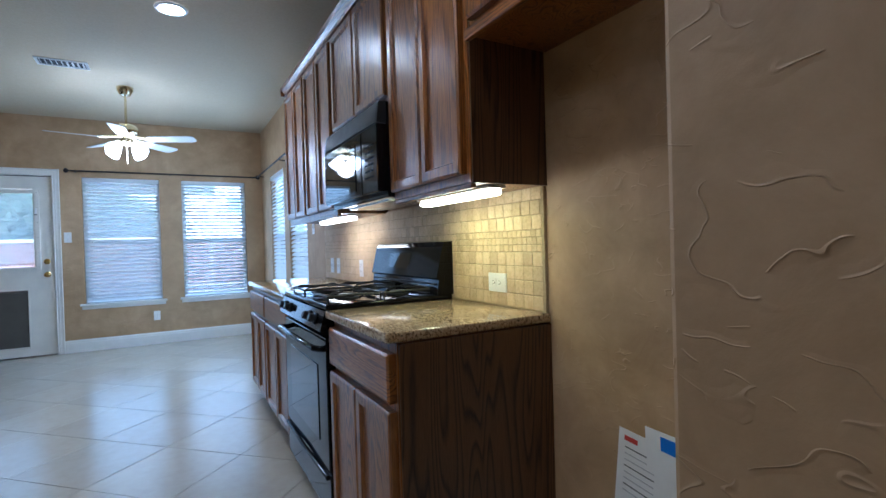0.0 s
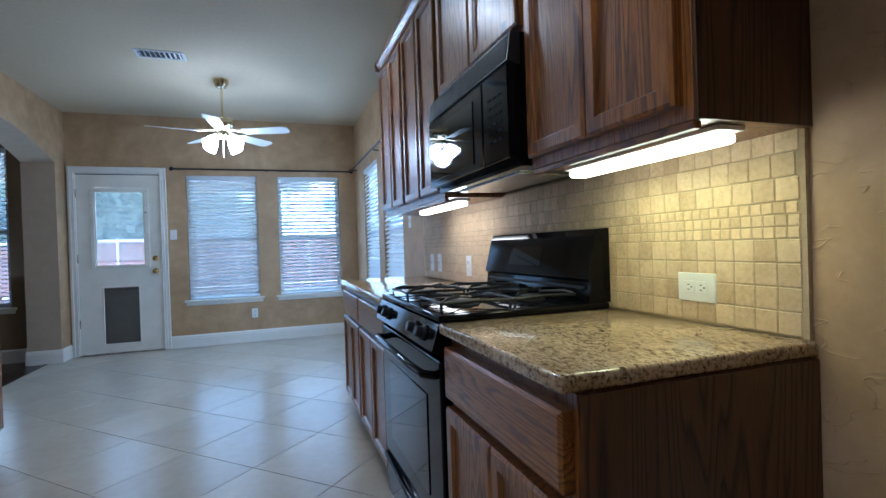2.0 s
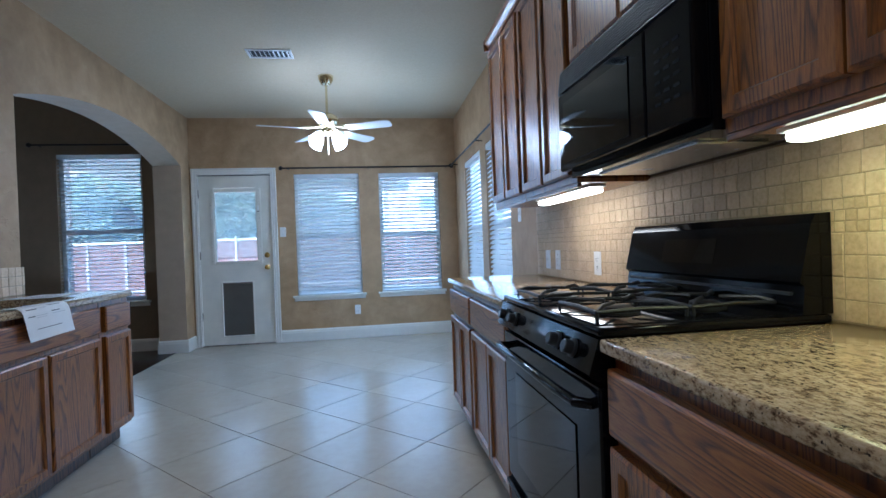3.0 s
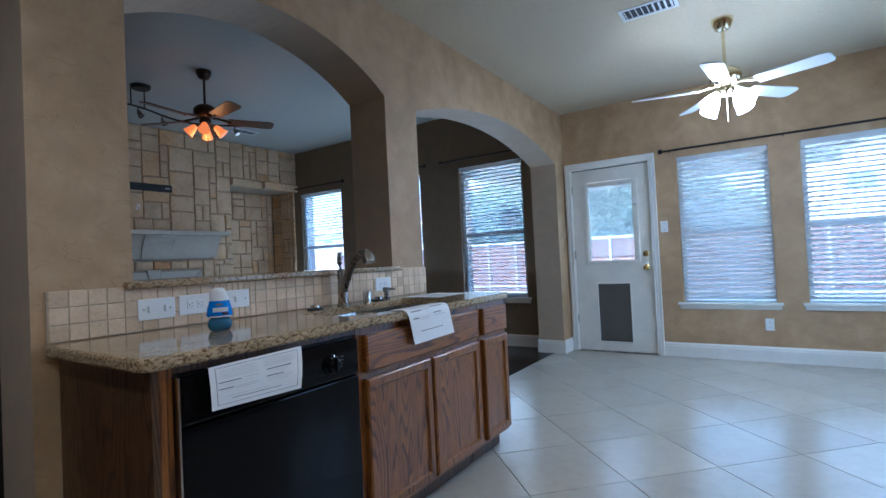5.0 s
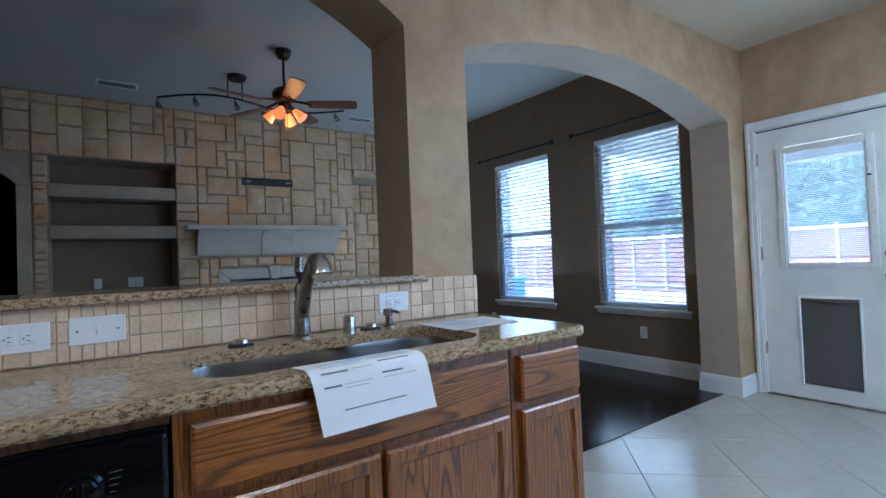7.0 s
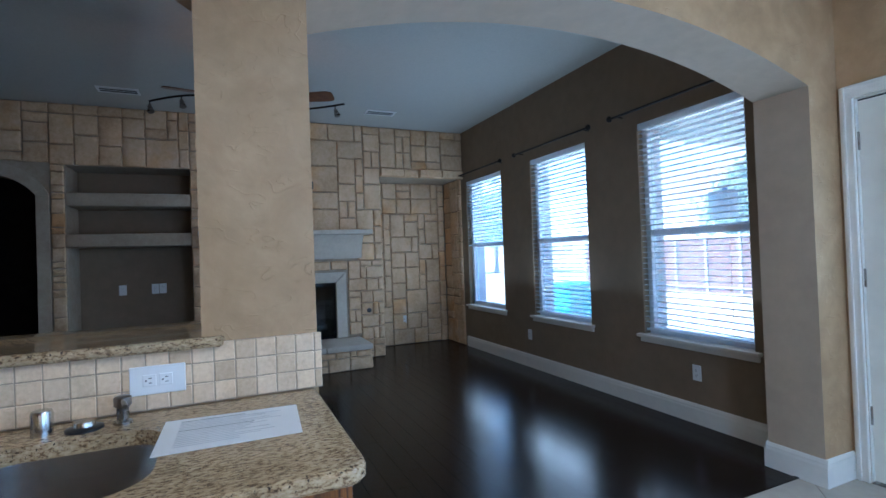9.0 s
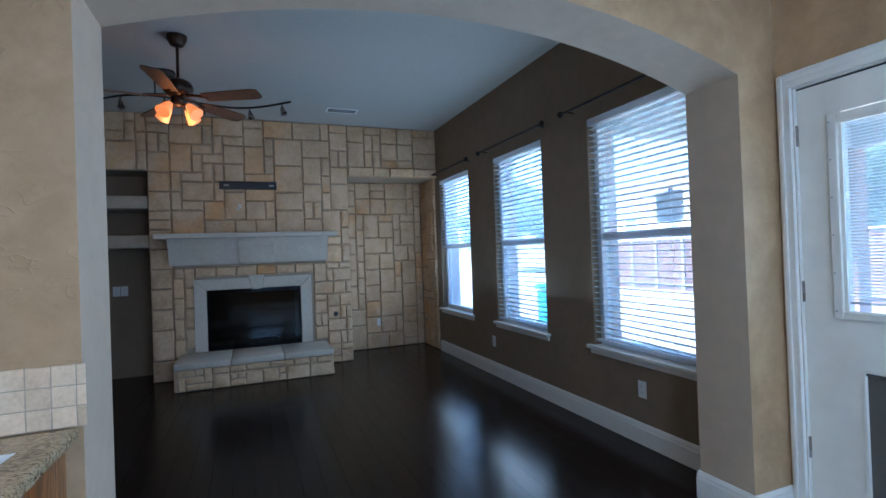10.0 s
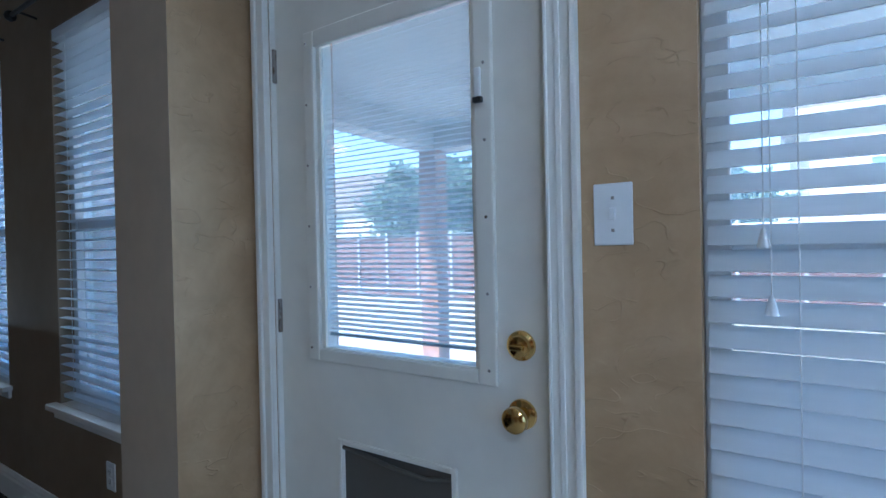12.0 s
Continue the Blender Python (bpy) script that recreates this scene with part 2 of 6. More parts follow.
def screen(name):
    """Fine grey fly mesh, half open."""
    m, n, l, b = mat(name)
    b.inputs["Base Color"].default_value = (0.05, 0.055, 0.06, 1)
    b.inputs["Roughness"].default_value = 0.6
    tr, mx = n.new("ShaderNodeBsdfTransparent"), n.new("ShaderNodeMixShader")
    mx.inputs[0].default_value = 0.2
    l.new(tr.outputs[0], mx.inputs[1])
    l.new(b.outputs[0], mx.inputs[2])
    l.new(mx.outputs[0], n["Material Output"].inputs["Surface"])
    return m


TAN = trowel("tan_plaster", ((0.31, 0.195, 0.094), (0.415, 0.275, 0.140), (0.52, 0.362, 0.202)), 0.55, 0.80)
REVEAL = plain("smooth_tan_plaster", (0.46, 0.36, 0.255), 0.7, var=0.05, scale=12, relief=0.3)
BROWN = plain("brown_wall_paint", (0.235, 0.172, 0.108), 0.7, var=0.07, scale=9, relief=0.25)
CEIL = plain("ceiling_paint", (0.52, 0.43, 0.29), 0.8, var=0.05, scale=90, relief=0.7)
CEIL2 = plain("living_ceiling_paint", (0.46, 0.45, 0.41), 0.8, var=0.05, scale=90, relief=0.7)
WHITE = plain("white_trim_paint", (0.78, 0.755, 0.69), 0.35, var=0.03, scale=14)
DOORW = plain("white_door_paint", (0.76, 0.725, 0.64), 0.38, var=0.05, scale=7)
OAKZ = wood("oak_upright", ((0.028, 0.0076, 0.0010), (0.148, 0.046, 0.0052), (0.30, 0.110, 0.0135)), "z", grain=0.62, relief=0.16, coat=0.5)
OAKY = wood("oak_lengthwise", ((0.028, 0.0076, 0.0010), (0.148, 0.046, 0.0052), (0.30, 0.110, 0.0135)), "y", grain=0.62, relief=0.16, coat=0.5)
# darker copy of the oak: shade on end panels and toe kicks as colour
OAKSHADE = wood("oak_in_shade", ((0.010, 0.004, 0.002), (0.058, 0.025, 0.008), (0.105, 0.047, 0.016)), "z", 0.42, 0.8, 0.2, grain=0.5)
GRAN = granite("speckled_granite")
TRAV = tile("travertine_tile", ((0.47, 0.345, 0.19), (0.63, 0.485, 0.30), (0.73, 0.595, 0.40)), 0.6, 0.35, 14)
TRAVP = tile("cream_travertine", ((0.56, 0.415, 0.265), (0.69, 0.535, 0.365), (0.78, 0.63, 0.455)), 0.55, 0.3, 14)
PALEGROUT = plain("pale_grout", (0.44, 0.355, 0.26), 0.9, var=0.1, scale=60, relief=0.4)
GROUT = plain("beige_grout", (0.42, 0.325, 0.20), 0.9, var=0.1, scale=60, relief=0.4)
FTILE = tile("floor_porcelain", ((0.42, 0.375, 0.31), (0.46, 0.415, 0.345), (0.49, 0.445, 0.375)), 0.25, 0.0, 3.0)
FGROUT = plain("dark_floor_grout", (0.17, 0.14, 0.11), 0.9, var=0.1, scale=80)
PLANK = wood("espresso_plank", ((0.008, 0.005, 0.004), (0.014, 0.0085, 0.0065), (0.021, 0.013, 0.010)), "x", 0.20, 0.7, 0.0, grain=0.8, relief=0.10)
PLANK.node_tree.nodes["Principled BSDF"].inputs["Specular IOR Level"].default_value = 0.17
PLANKGAP = plain("plank_gap", (0.006, 0.005, 0.004), 0.7)
LIME = stone("cut_limestone", ((0.42, 0.265, 0.14), (0.60, 0.43, 0.26), (0.74, 0.58, 0.40)))
CAST = stone("cast_stone", ((0.47, 0.41, 0.33), (0.55, 0.49, 0.40), (0.62, 0.56, 0.47)), 0.25, 0.75, False)
CASTW = stone("tan_cast_stone", ((0.34, 0.27, 0.19), (0.42, 0.345, 0.25), (0.49, 0.41, 0.31)), 0.3, 0.8, False)
MORTAR = stone("stone_mortar", ((0.30, 0.235, 0.16), (0.38, 0.31, 0.225), (0.45, 0.38, 0.29)), 0.5, 0.9, False)
BLACK = plain("black_enamel", (0.004, 0.004, 0.005), 0.07, var=0.1, scale=40, gloss=0.17)
BLACKM = plain("black_plastic", (0.012, 0.012, 0.013), 0.42, var=0.1, scale=60)
IRON = plain("cast_iron", (0.010, 0.010, 0.011), 0.5, var=0.2, scale=90, relief=0.4)
RODM = plain("dark_bronze", (0.012, 0.010, 0.009), 0.45, 0.4, var=0.15)
STEEL = plain("brushed_steel", (0.55, 0.54, 0.52), 0.24, 1.0, var=0.08, scale=50)
SINKSTEEL = plain("sink_steel", (0.72, 0.71, 0.69), 0.22, 1.0, var=0.06, scale=60)
NICKEL = plain("dark_nickel", (0.32, 0.29, 0.26), 0.28, 1.0, var=0.08, scale=50)
CHROME = plain("chrome", (0.75, 0.75, 0.76), 0.08, 1.0, var=0.02)
BRASS = plain("polished_brass", (0.72, 0.50, 0.18), 0.14, 1.0, var=0.04)
PLASTIC = plain("white_plastic", (0.80, 0.80, 0.79), 0.35, var=0.02)
SLOTS = plain("dark_slot", (0.02, 0.02, 0.02), 0.6)
PAPER = plain("white_paper", (0.80, 0.80, 0.80), 0.8, var=0.02, scale=25)
NOTICE = blind_mat("backlit_paper")
INK = plain("grey_print", (0.16, 0.16, 0.17), 0.8)
FAINT = plain("faint_print", (0.52, 0.52, 0.54), 0.8)
BLUETAPE = plain("blue_tape", (0.02, 0.16, 0.62), 0.6)
REDINK = plain("red_print", (0.55, 0.05, 0.04), 0.7)
FLAP = plain("grey_vinyl_flap", (0.105, 0.095, 0.080), 0.5, var=0.08, scale=6)
VINYL = plain("white_vinyl_frame", (0.76, 0.77, 0.78), 0.35, var=0.02)
BLIND = blind_mat("white_blind_slat")
GLASS = glass("window_glass")
OVENGLASS = plain("oven_glass", (0.006, 0.007, 0.008), 0.03, var=0.05, gloss=0.4)
FANBRASS = plain("pale_fan_brass", (0.80, 0.70, 0.47), 0.16, 1.0, var=0.04)
FANW = plain("white_fan_blade", (0.62, 0.61, 0.58), 0.4, var=0.03)
FANWOOD = wood("walnut_fan_blade", ((0.05, 0.022, 0.010), (0.12, 0.055, 0.025), (0.19, 0.095, 0.045)), "y", 0.4, 1.0, 0.1)
FANMETAL = plain("bronze_fan_metal", (0.055, 0.035, 0.024), 0.3, 0.8, var=0.1)
BULB = glow("lit_frosted_glass", (0.80, 0.87, 1.0), 5.5)
AMBERB = glow("lit_amber_glass", (1.0, 0.20, 0.03), 0.15, (0.7, 0.4, 0.2))
TUBEY = glow("lit_tube_yellow", (1.0, 0.90, 0.55), 1.9)
TUBEP = glow("lit_tube_warm", (1.0, 0.86, 0.70), 2.0)
CANL = glow("lit_can_lens", (0.92, 0.95, 1.0), 10.0)
FIREGLASS = glass("fire_glass", (0.35, 0.36, 0.36), 0.0, 0.0)
SOOT = plain("sooty_firebrick", (0.008, 0.007, 0.007), 0.7, var=0.3, scale=14, relief=0.4)
LOGM = plain("charred_log", (0.035, 0.028, 0.022), 0.85, var=0.5, scale=25, relief=0.8)
# near-black so that the hall's shade sits in the colour
HALLSHADE = plain("hall_in_shade", (0.05, 0.035, 0.03), 0.8)
BLUEL = plain("blue_liquid_bottle", (0.015, 0.20, 0.72), 0.25, var=0.04)
BLUED = plain("deep_blue_liquid", (0.03, 0.13, 0.24), 0.18, var=0.04)
CONC = stone("patio_concrete", ((0.44, 0.42, 0.38), (0.52, 0.50, 0.46), (0.58, 0.56, 0.52)), 0.15, 0.85, False)
DIRT = stone("pale_yard", ((0.34, 0.29, 0.21), (0.42, 0.37, 0.28), (0.48, 0.44, 0.34)), 0.4, 0.95, False)
FENCE = plain("red_cedar_board", (0.17, 0.085, 0.07), 0.8, var=0.2, scale=5, relief=0.2)
RAILW = plain("galvanised_post", (0.66, 0.68, 0.70), 0.45, 0.3)
BRICK = plain("red_brick", (0.38, 0.20, 0.14), 0.85, var=0.2, scale=9, relief=0.4)
LEAF = leaf("tree_leaf")
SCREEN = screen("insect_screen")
BARK = plain("tree_bark", (0.10, 0.075, 0.055), 0.9, var=0.3, scale=12, relief=0.6)
SHING = plain("roof_shingle", (0.16, 0.13, 0.115), 0.9, var=0.2, scale=10, relief=0.4)
SOFFIT = plain("patio_soffit", (0.55, 0.53, 0.50), 0.7, var=0.04, scale=4)
SIDING = plain("pale_house_siding", (0.62, 0.58, 0.52), 0.85, var=0.10, scale=8)
FARGLASS = plain("far_window_glass", (0.16, 0.24, 0.28), 0.12, var=0.1, scale=3)
TEAL = plain("teal_plastic", (0.02, 0.30, 0.38), 0.4)

# ---- builders ----


def box(bm, x0, x1, y0, y1, z0, z1):
    vs = [bm.verts.new((x, y, z)) for x in (x0, x1) for y in (y0, y1) for z in (z0, z1)]
    for q in ((0, 1, 3, 2), (4, 6, 7, 5), (0, 4, 5, 1), (2, 3, 7, 6), (0, 2, 6, 4), (1, 5, 7, 3)):
        bm.faces.new([vs[i] for i in q])
    return bm


def soft(bm, width=0.004, segments=2):
    bmesh.ops.bevel(bm, geom=list(bm.edges), offset=width, segments=segments, affect="EDGES", profile=0.5, clamp_overlap=True)
    return bm


def boxes(*rows, edge=0.0):
    bm = bmesh.new()
    for r in rows:
        b = box(bmesh.new(), *r)
        if edge:
            soft(b, edge)
        me = bpy.data.meshes.new("piece")
        b.to_mesh(me)
        b.free()
        bm.from_mesh(me)
        bpy.data.meshes.remove(me)
    return bm


def prism(bm, outline, a0, a1, axis="x"):
    """An outline of (u, v) pairs drawn along one axis."""
    def at(u, v, a):
        return {"x": (a, u, v), "y": (u, a, v), "z": (u, v, a)}[axis]
    lo, hi = [bm.verts.new(at(u, v, a0)) for u, v in outline], [bm.verts.new(at(u, v, a1)) for u, v in outline]
    k = len(outline)
    bm.faces.new(lo[::-1])
    bm.faces.new(hi)
    for i in range(k):
        bm.faces.new((lo[i], lo[(i + 1) % k], hi[(i + 1) % k], hi[i]))
    return bm


def lathe(bm, profile, m=None, seg=20, close=True):
    """A profile of (radius, height) pairs turned about z."""
    m = m or Matrix()
    rings = [[bm.verts.new(m @ Vector((r * math.cos(6.28319 * i / seg), r * math.sin(6.28319 * i / seg), z))) for i in range(seg)] for r, z in profile]
    for a, b in zip(rings, rings[1:]):
        for i in range(seg):
            bm.faces.new((a[i], a[(i + 1) % seg], b[(i + 1) % seg], b[i]))
    if close:
        bm.faces.new(rings[0][::-1])
        bm.faces.new(rings[-1])
    return bm


def tube(bm, pts, radius, seg=10):
    """A round bar along a line of points."""
    pts = [Vector(p) for p in pts]
    rings = []
    for i, p in enumerate(pts):
        d = (pts[min(i + 1, len(pts) - 1)] - pts[max(i - 1, 0)]).normalized()
        q = d.to_track_quat("Z", "Y").to_matrix()
        r = radius[i] if isinstance(radius, (list, tuple)) else radius
        rings.append([bm.verts.new(p + q @ Vector((r * math.cos(6.28319 * k / seg), r * math.sin(6.28319 * k / seg), 0))) for k in range(seg)])
    for a, b in zip(rings, rings[1:]):
        for k in range(seg):
            bm.faces.new((a[k], a[(k + 1) % seg], b[(k + 1) % seg], b[k]))
    bm.faces.new(rings[0][::-1])
    bm.faces.new(rings[-1])
    return bm


def mesh(name, bm, material, smooth=False):
    bmesh.ops.recalc_face_normals(bm, faces=list(bm.faces))
    me = bpy.data.meshes.new(name)
    bm.to_mesh(me)
    bm.free()
    for m in material if isinstance(material, (list, tuple)) else (material,):
        me.materials.append(m)
    if smooth:
        me.shade_smooth()
        me.set_sharp_from_angle(angle=radians(38))
    return me


def solid(name, bm, material, label="", category="", kind="", group="", smooth=False):
    """One mesh object at top level."""
    return tagged(new(name, mesh(name, bm, material, smooth)), label, category, group, kind)


def thing(name, at, label, category, group="", kind=""):
    ob = tagged(new(name), label, category, group, kind)
    ob.location = at
    return ob


def under(ob, parent):
    ob.parent = parent
    p, m = parent, Matrix()
    while p:
        m = p.matrix_basis @ m if p.parent is None else p.matrix_parent_inverse @ p.matrix_basis @ m
        p = p.parent
    ob.matrix_parent_inverse = m.inverted()
    return ob


def part(name, bm, material, parent, label="", smooth=False):
    """Links a bmesh, given in the place's coordinates, as one mesh under a thing or a part."""
    ob = under(new(name, mesh(name, bm, material, smooth)), parent)
    return tagged(ob, label)


def piece(name, me, m, parent):
    """One more object on a shared mesh, at the pose m."""
    ob = new(name, me)
    under(ob, parent)
    ob.matrix_basis = m
    return ob


def by_normal(ob, axis, other):
    """Gives faces that don't look along the axis the second material."""
    ob.data.materials.append(other)
    for f in ob.data.polygons:
        if abs(f.normal[axis]) < 0.9:
            f.material_index = 1
    return ob


def arc(y0, y1, spring, rise, count=24):
    h = (y1 - y0) / 2
    r = (h * h + rise * rise) / (2 * rise)
    c = (y0 + y1) / 2
    return [(y0 + (y1 - y0) * i / count, spring + rise - r + math.sqrt(r * r - (y0 + (y1 - y0) * i / count - c) ** 2)) for i in range(count + 1)]


def holed(axis, a0, a1, u0, u1, z0, z1, holes):
    """A wall across u and z with rectangular openings (u0, u1, z0, z1), side by side."""
    rows, u = [], u0
    for h0, h1, k0, k1 in sorted(holes):
        rows.append((u, h0, z0, z1))
        if k0 > z0:
            rows.append((h0, h1, z0, k0))
        rows.append((h0, h1, k1, z1))
        u = h1
    rows.append((u, u1, z0, z1))
    return boxes(*[(a0, a1, p, q, r, s) if axis == "x" else (p, q, a0, a1, r, s) for p, q, r, s in rows])


# ---- the large structure ----
W1, W2 = (-0.667, 0.126), (0.372, 1.138)
LW = ((-3.31, -2.395), (-4.865, -3.95), (-6.455, -5.505))
EW = ((5.86, 6.66), (4.84, 5.62))
NZ, LZ = (0.56, 2.06), (0.60, 2.33)

solid("wall_north_kitchen", holed("y", YN, YN + 0.16, -2.02, XE + 0.16, 0, 3.3, [(-1.79, -0.94, 0.0, 2.07), (*W1, *NZ), (*W2, *NZ)]), TAN,
      "tan hand-trowelled plaster wall with a door and two windows", "wall", "structure")
solid("wall_north_living", holed("y", YN, YN + 0.16, -7.5, -2.02, 0, 3.3, [(*w, *LZ) for w in LW]), BROWN,
      "brown painted wall with three tall windows", "wall", "structure")
solid("wall_east", holed("x", XE, XE + 0.16, -1.4, YN, 0, 3.3, [(*w, *NZ) for w in EW]), TAN,
      "tan hand-trowelled plaster wall behind the range", "wall", "structure")
solid("wall_nib", boxes((0.67, XE, -1.2, 0.522, 0, 2.75), edge=0.008), TAN, "tan plaster wall beside the fridge alcove", "wall", "structure")
solid("wall_south_kitchen", boxes((XWL, XE, -1.36, -1.2, 0, 3.3)), TAN, "tan plaster wall closing the kitchen", "wall", "structure")
solid("wall_south_living", boxes((-8.9, XWL, -1.66, -1.5, 0, 3.3)), BROWN, "brown painted wall closing the living room", "wall", "structure")

# the unseen stretch up to y 1.75 is filled in to block can light
bm = boxes((XWL, XW, -1.2, 1.75, 0, 2.6), (XWL, XW, 1.75, 2.308, 2.44, 2.6), (XWL, XW, 2.308, 2.612, 0, 2.6), (XWL, XW, 2.612, 4.10, 0, 1.065),
           (XWL, XW, 4.10, 4.424, 0, 2.6), (XWL, XW, 7.042, YN, 0, 2.6), (XWL, XW, -1.5, YN, 2.6, 3.3))
prism(bm, arc(2.612, 4.10, 2.165, 0.23) + [(4.10, 2.6), (2.612, 2.6)], XWL, XW)
prism(bm, arc(4.424, 7.042, 2.14, 0.215) + [(7.042, 2.6), (4.424, 2.6)], XWL, XW)
by_normal(solid("wall_arches", bm, TAN, "tan plaster wall with a low serving arch and a wide archway", "wall", "structure"), 0, REVEAL)

solid("ceiling_kitchen", boxes((XW, XE, -1.2, YN, 2.75, 2.85)), CEIL, "cream painted kitchen ceiling", "ceiling", "structure")
solid("ceiling_living", boxes((-8.9, XWL, -1.5, YN, 3.05, 3.15)), CEIL2, "grey-white living room ceiling", "ceiling", "structure")

# the stone end of the living room
XF, NB = -6.585, -7.22
west = solid("wall_west", boxes((-7.5, NB, 2.52, 7.31, 0, 3.3)), MORTAR, "limestone wall at the back of the living room", "wall", "structure")
chimney = solid("wall_chimney", boxes((NB, XF, 3.81, 4.375, 0, 3.05), (NB, XF, 5.435, 6.05, 0, 3.05), (NB, XF, 4.375, 5.435, 1.005, 3.05), (NB, XF, 4.375, 5.435, 0, 0.29)),
                MORTAR, "limestone chimney breast with irregular cut blocks", "chimney breast", "structure")
bulk = solid("wall_bulkhead", boxes((NB, XF, 6.05, YN, 2.40, 3.05)), MORTAR, "limestone bulkhead over the corner niche", "wall", "structure")
shelfwall = solid("wall_shelves", boxes((-7.06, XF, 2.64, 3.81, 2.40, 3.05), (-7.06, XF, 2.50, 2.64, 0, 3.05), (NB, -7.06, 2.50, 3.81, 0, 3.05)),
                  MORTAR, "limestone wall with a recess for shelves", "wall", "structure")
bm = boxes((-6.8, XF, -1.5, 1.62, 0, 3.05), (-6.8, XF, 2.39, 2.50, 0, 3.05), (-6.8, XF, 1.62, 2.39, 2.6, 3.05))
prism(bm, arc(1.62, 2.39, 2.08, 0.20, 16) + [(2.39, 2.6), (1.62, 2.6)], -6.8, XF)
archwall = solid("wall_arched_doorway", bm, MORTAR, "limestone wall with an arched doorway", "wall", "structure")
solid("wall_hall", boxes((-8.9, -8.75, -1.5, 2.52, 0, 3.05), (-8.75, -7.5, 2.52, 2.6, 0, 3.05)), HALLSHADE, "wall of the unlit hall beyond the arch, shade in its colour", "wall", "structure")

# floors under the pieces
floor_k = solid("floor_kitchen", boxes((-2.0, XE, -1.2, YN, -0.08, -0.004)), FGROUT, "pale diagonal porcelain floor tiles", "floor", "structure")
floor_l = solid("floor_living", boxes((-8.9, -2.0, -1.5, YN, -0.08, -0.004)), PLANKGAP, "dark espresso plank floor", "floor", "structure")


def skirting(name, run, label="white painted baseboard"):
    """Baseboards as moulded strips: (axis, u0, u1, wall face, side)."""
    bm = bmesh.new()
    for axis, u0, u1, face, s in run:
        prof = [(face, 0.0), (face + s * 0.016, 0.0), (face + s * 0.016, 0.105), (face + s * 0.013, 0.118), (face + s * 0.013, 0.128), (face + s * 0.005, 0.146), (face, 0.146)]
        if axis == "y":
            prism(bm, prof, u0, u1, "y")
        else:
            prism(bm, prof, u0, u1, "x")
    return solid(name, bm, WHITE, label, "baseboard", "structure")


skirting("baseboard_nook", [("x", -0.872, XE, YN, -1), ("y", 4.40, YN - 0.016, XE, -1)])
skirting("baseboard_living", [("x", -6.56, XWL, YN, -1)])
skirting("baseboard_pier", [("y", 7.042, YN, XW, 1), ("x", XWL, XW + 0.016, 7.042, -1), ("y", 7.026, YN - 0.016, XWL, -1)])
skirting("baseboard_wall_end", [("x", XWL, XW + 0.016, 2.308, -1), ("y", 2.292, 4.424, XWL, -1), ("y", 2.308, 2.35, XW, 1), ("x", XWL, XW, 4.424, 1)])
skirting("baseboard_alcove", [("y", 0.538, 1.478, XE, -1), ("x", 0.67, XE, 0.522, 1), ("y", -1.2, 0.55, 0.67, -1)])

# ---- windows ----


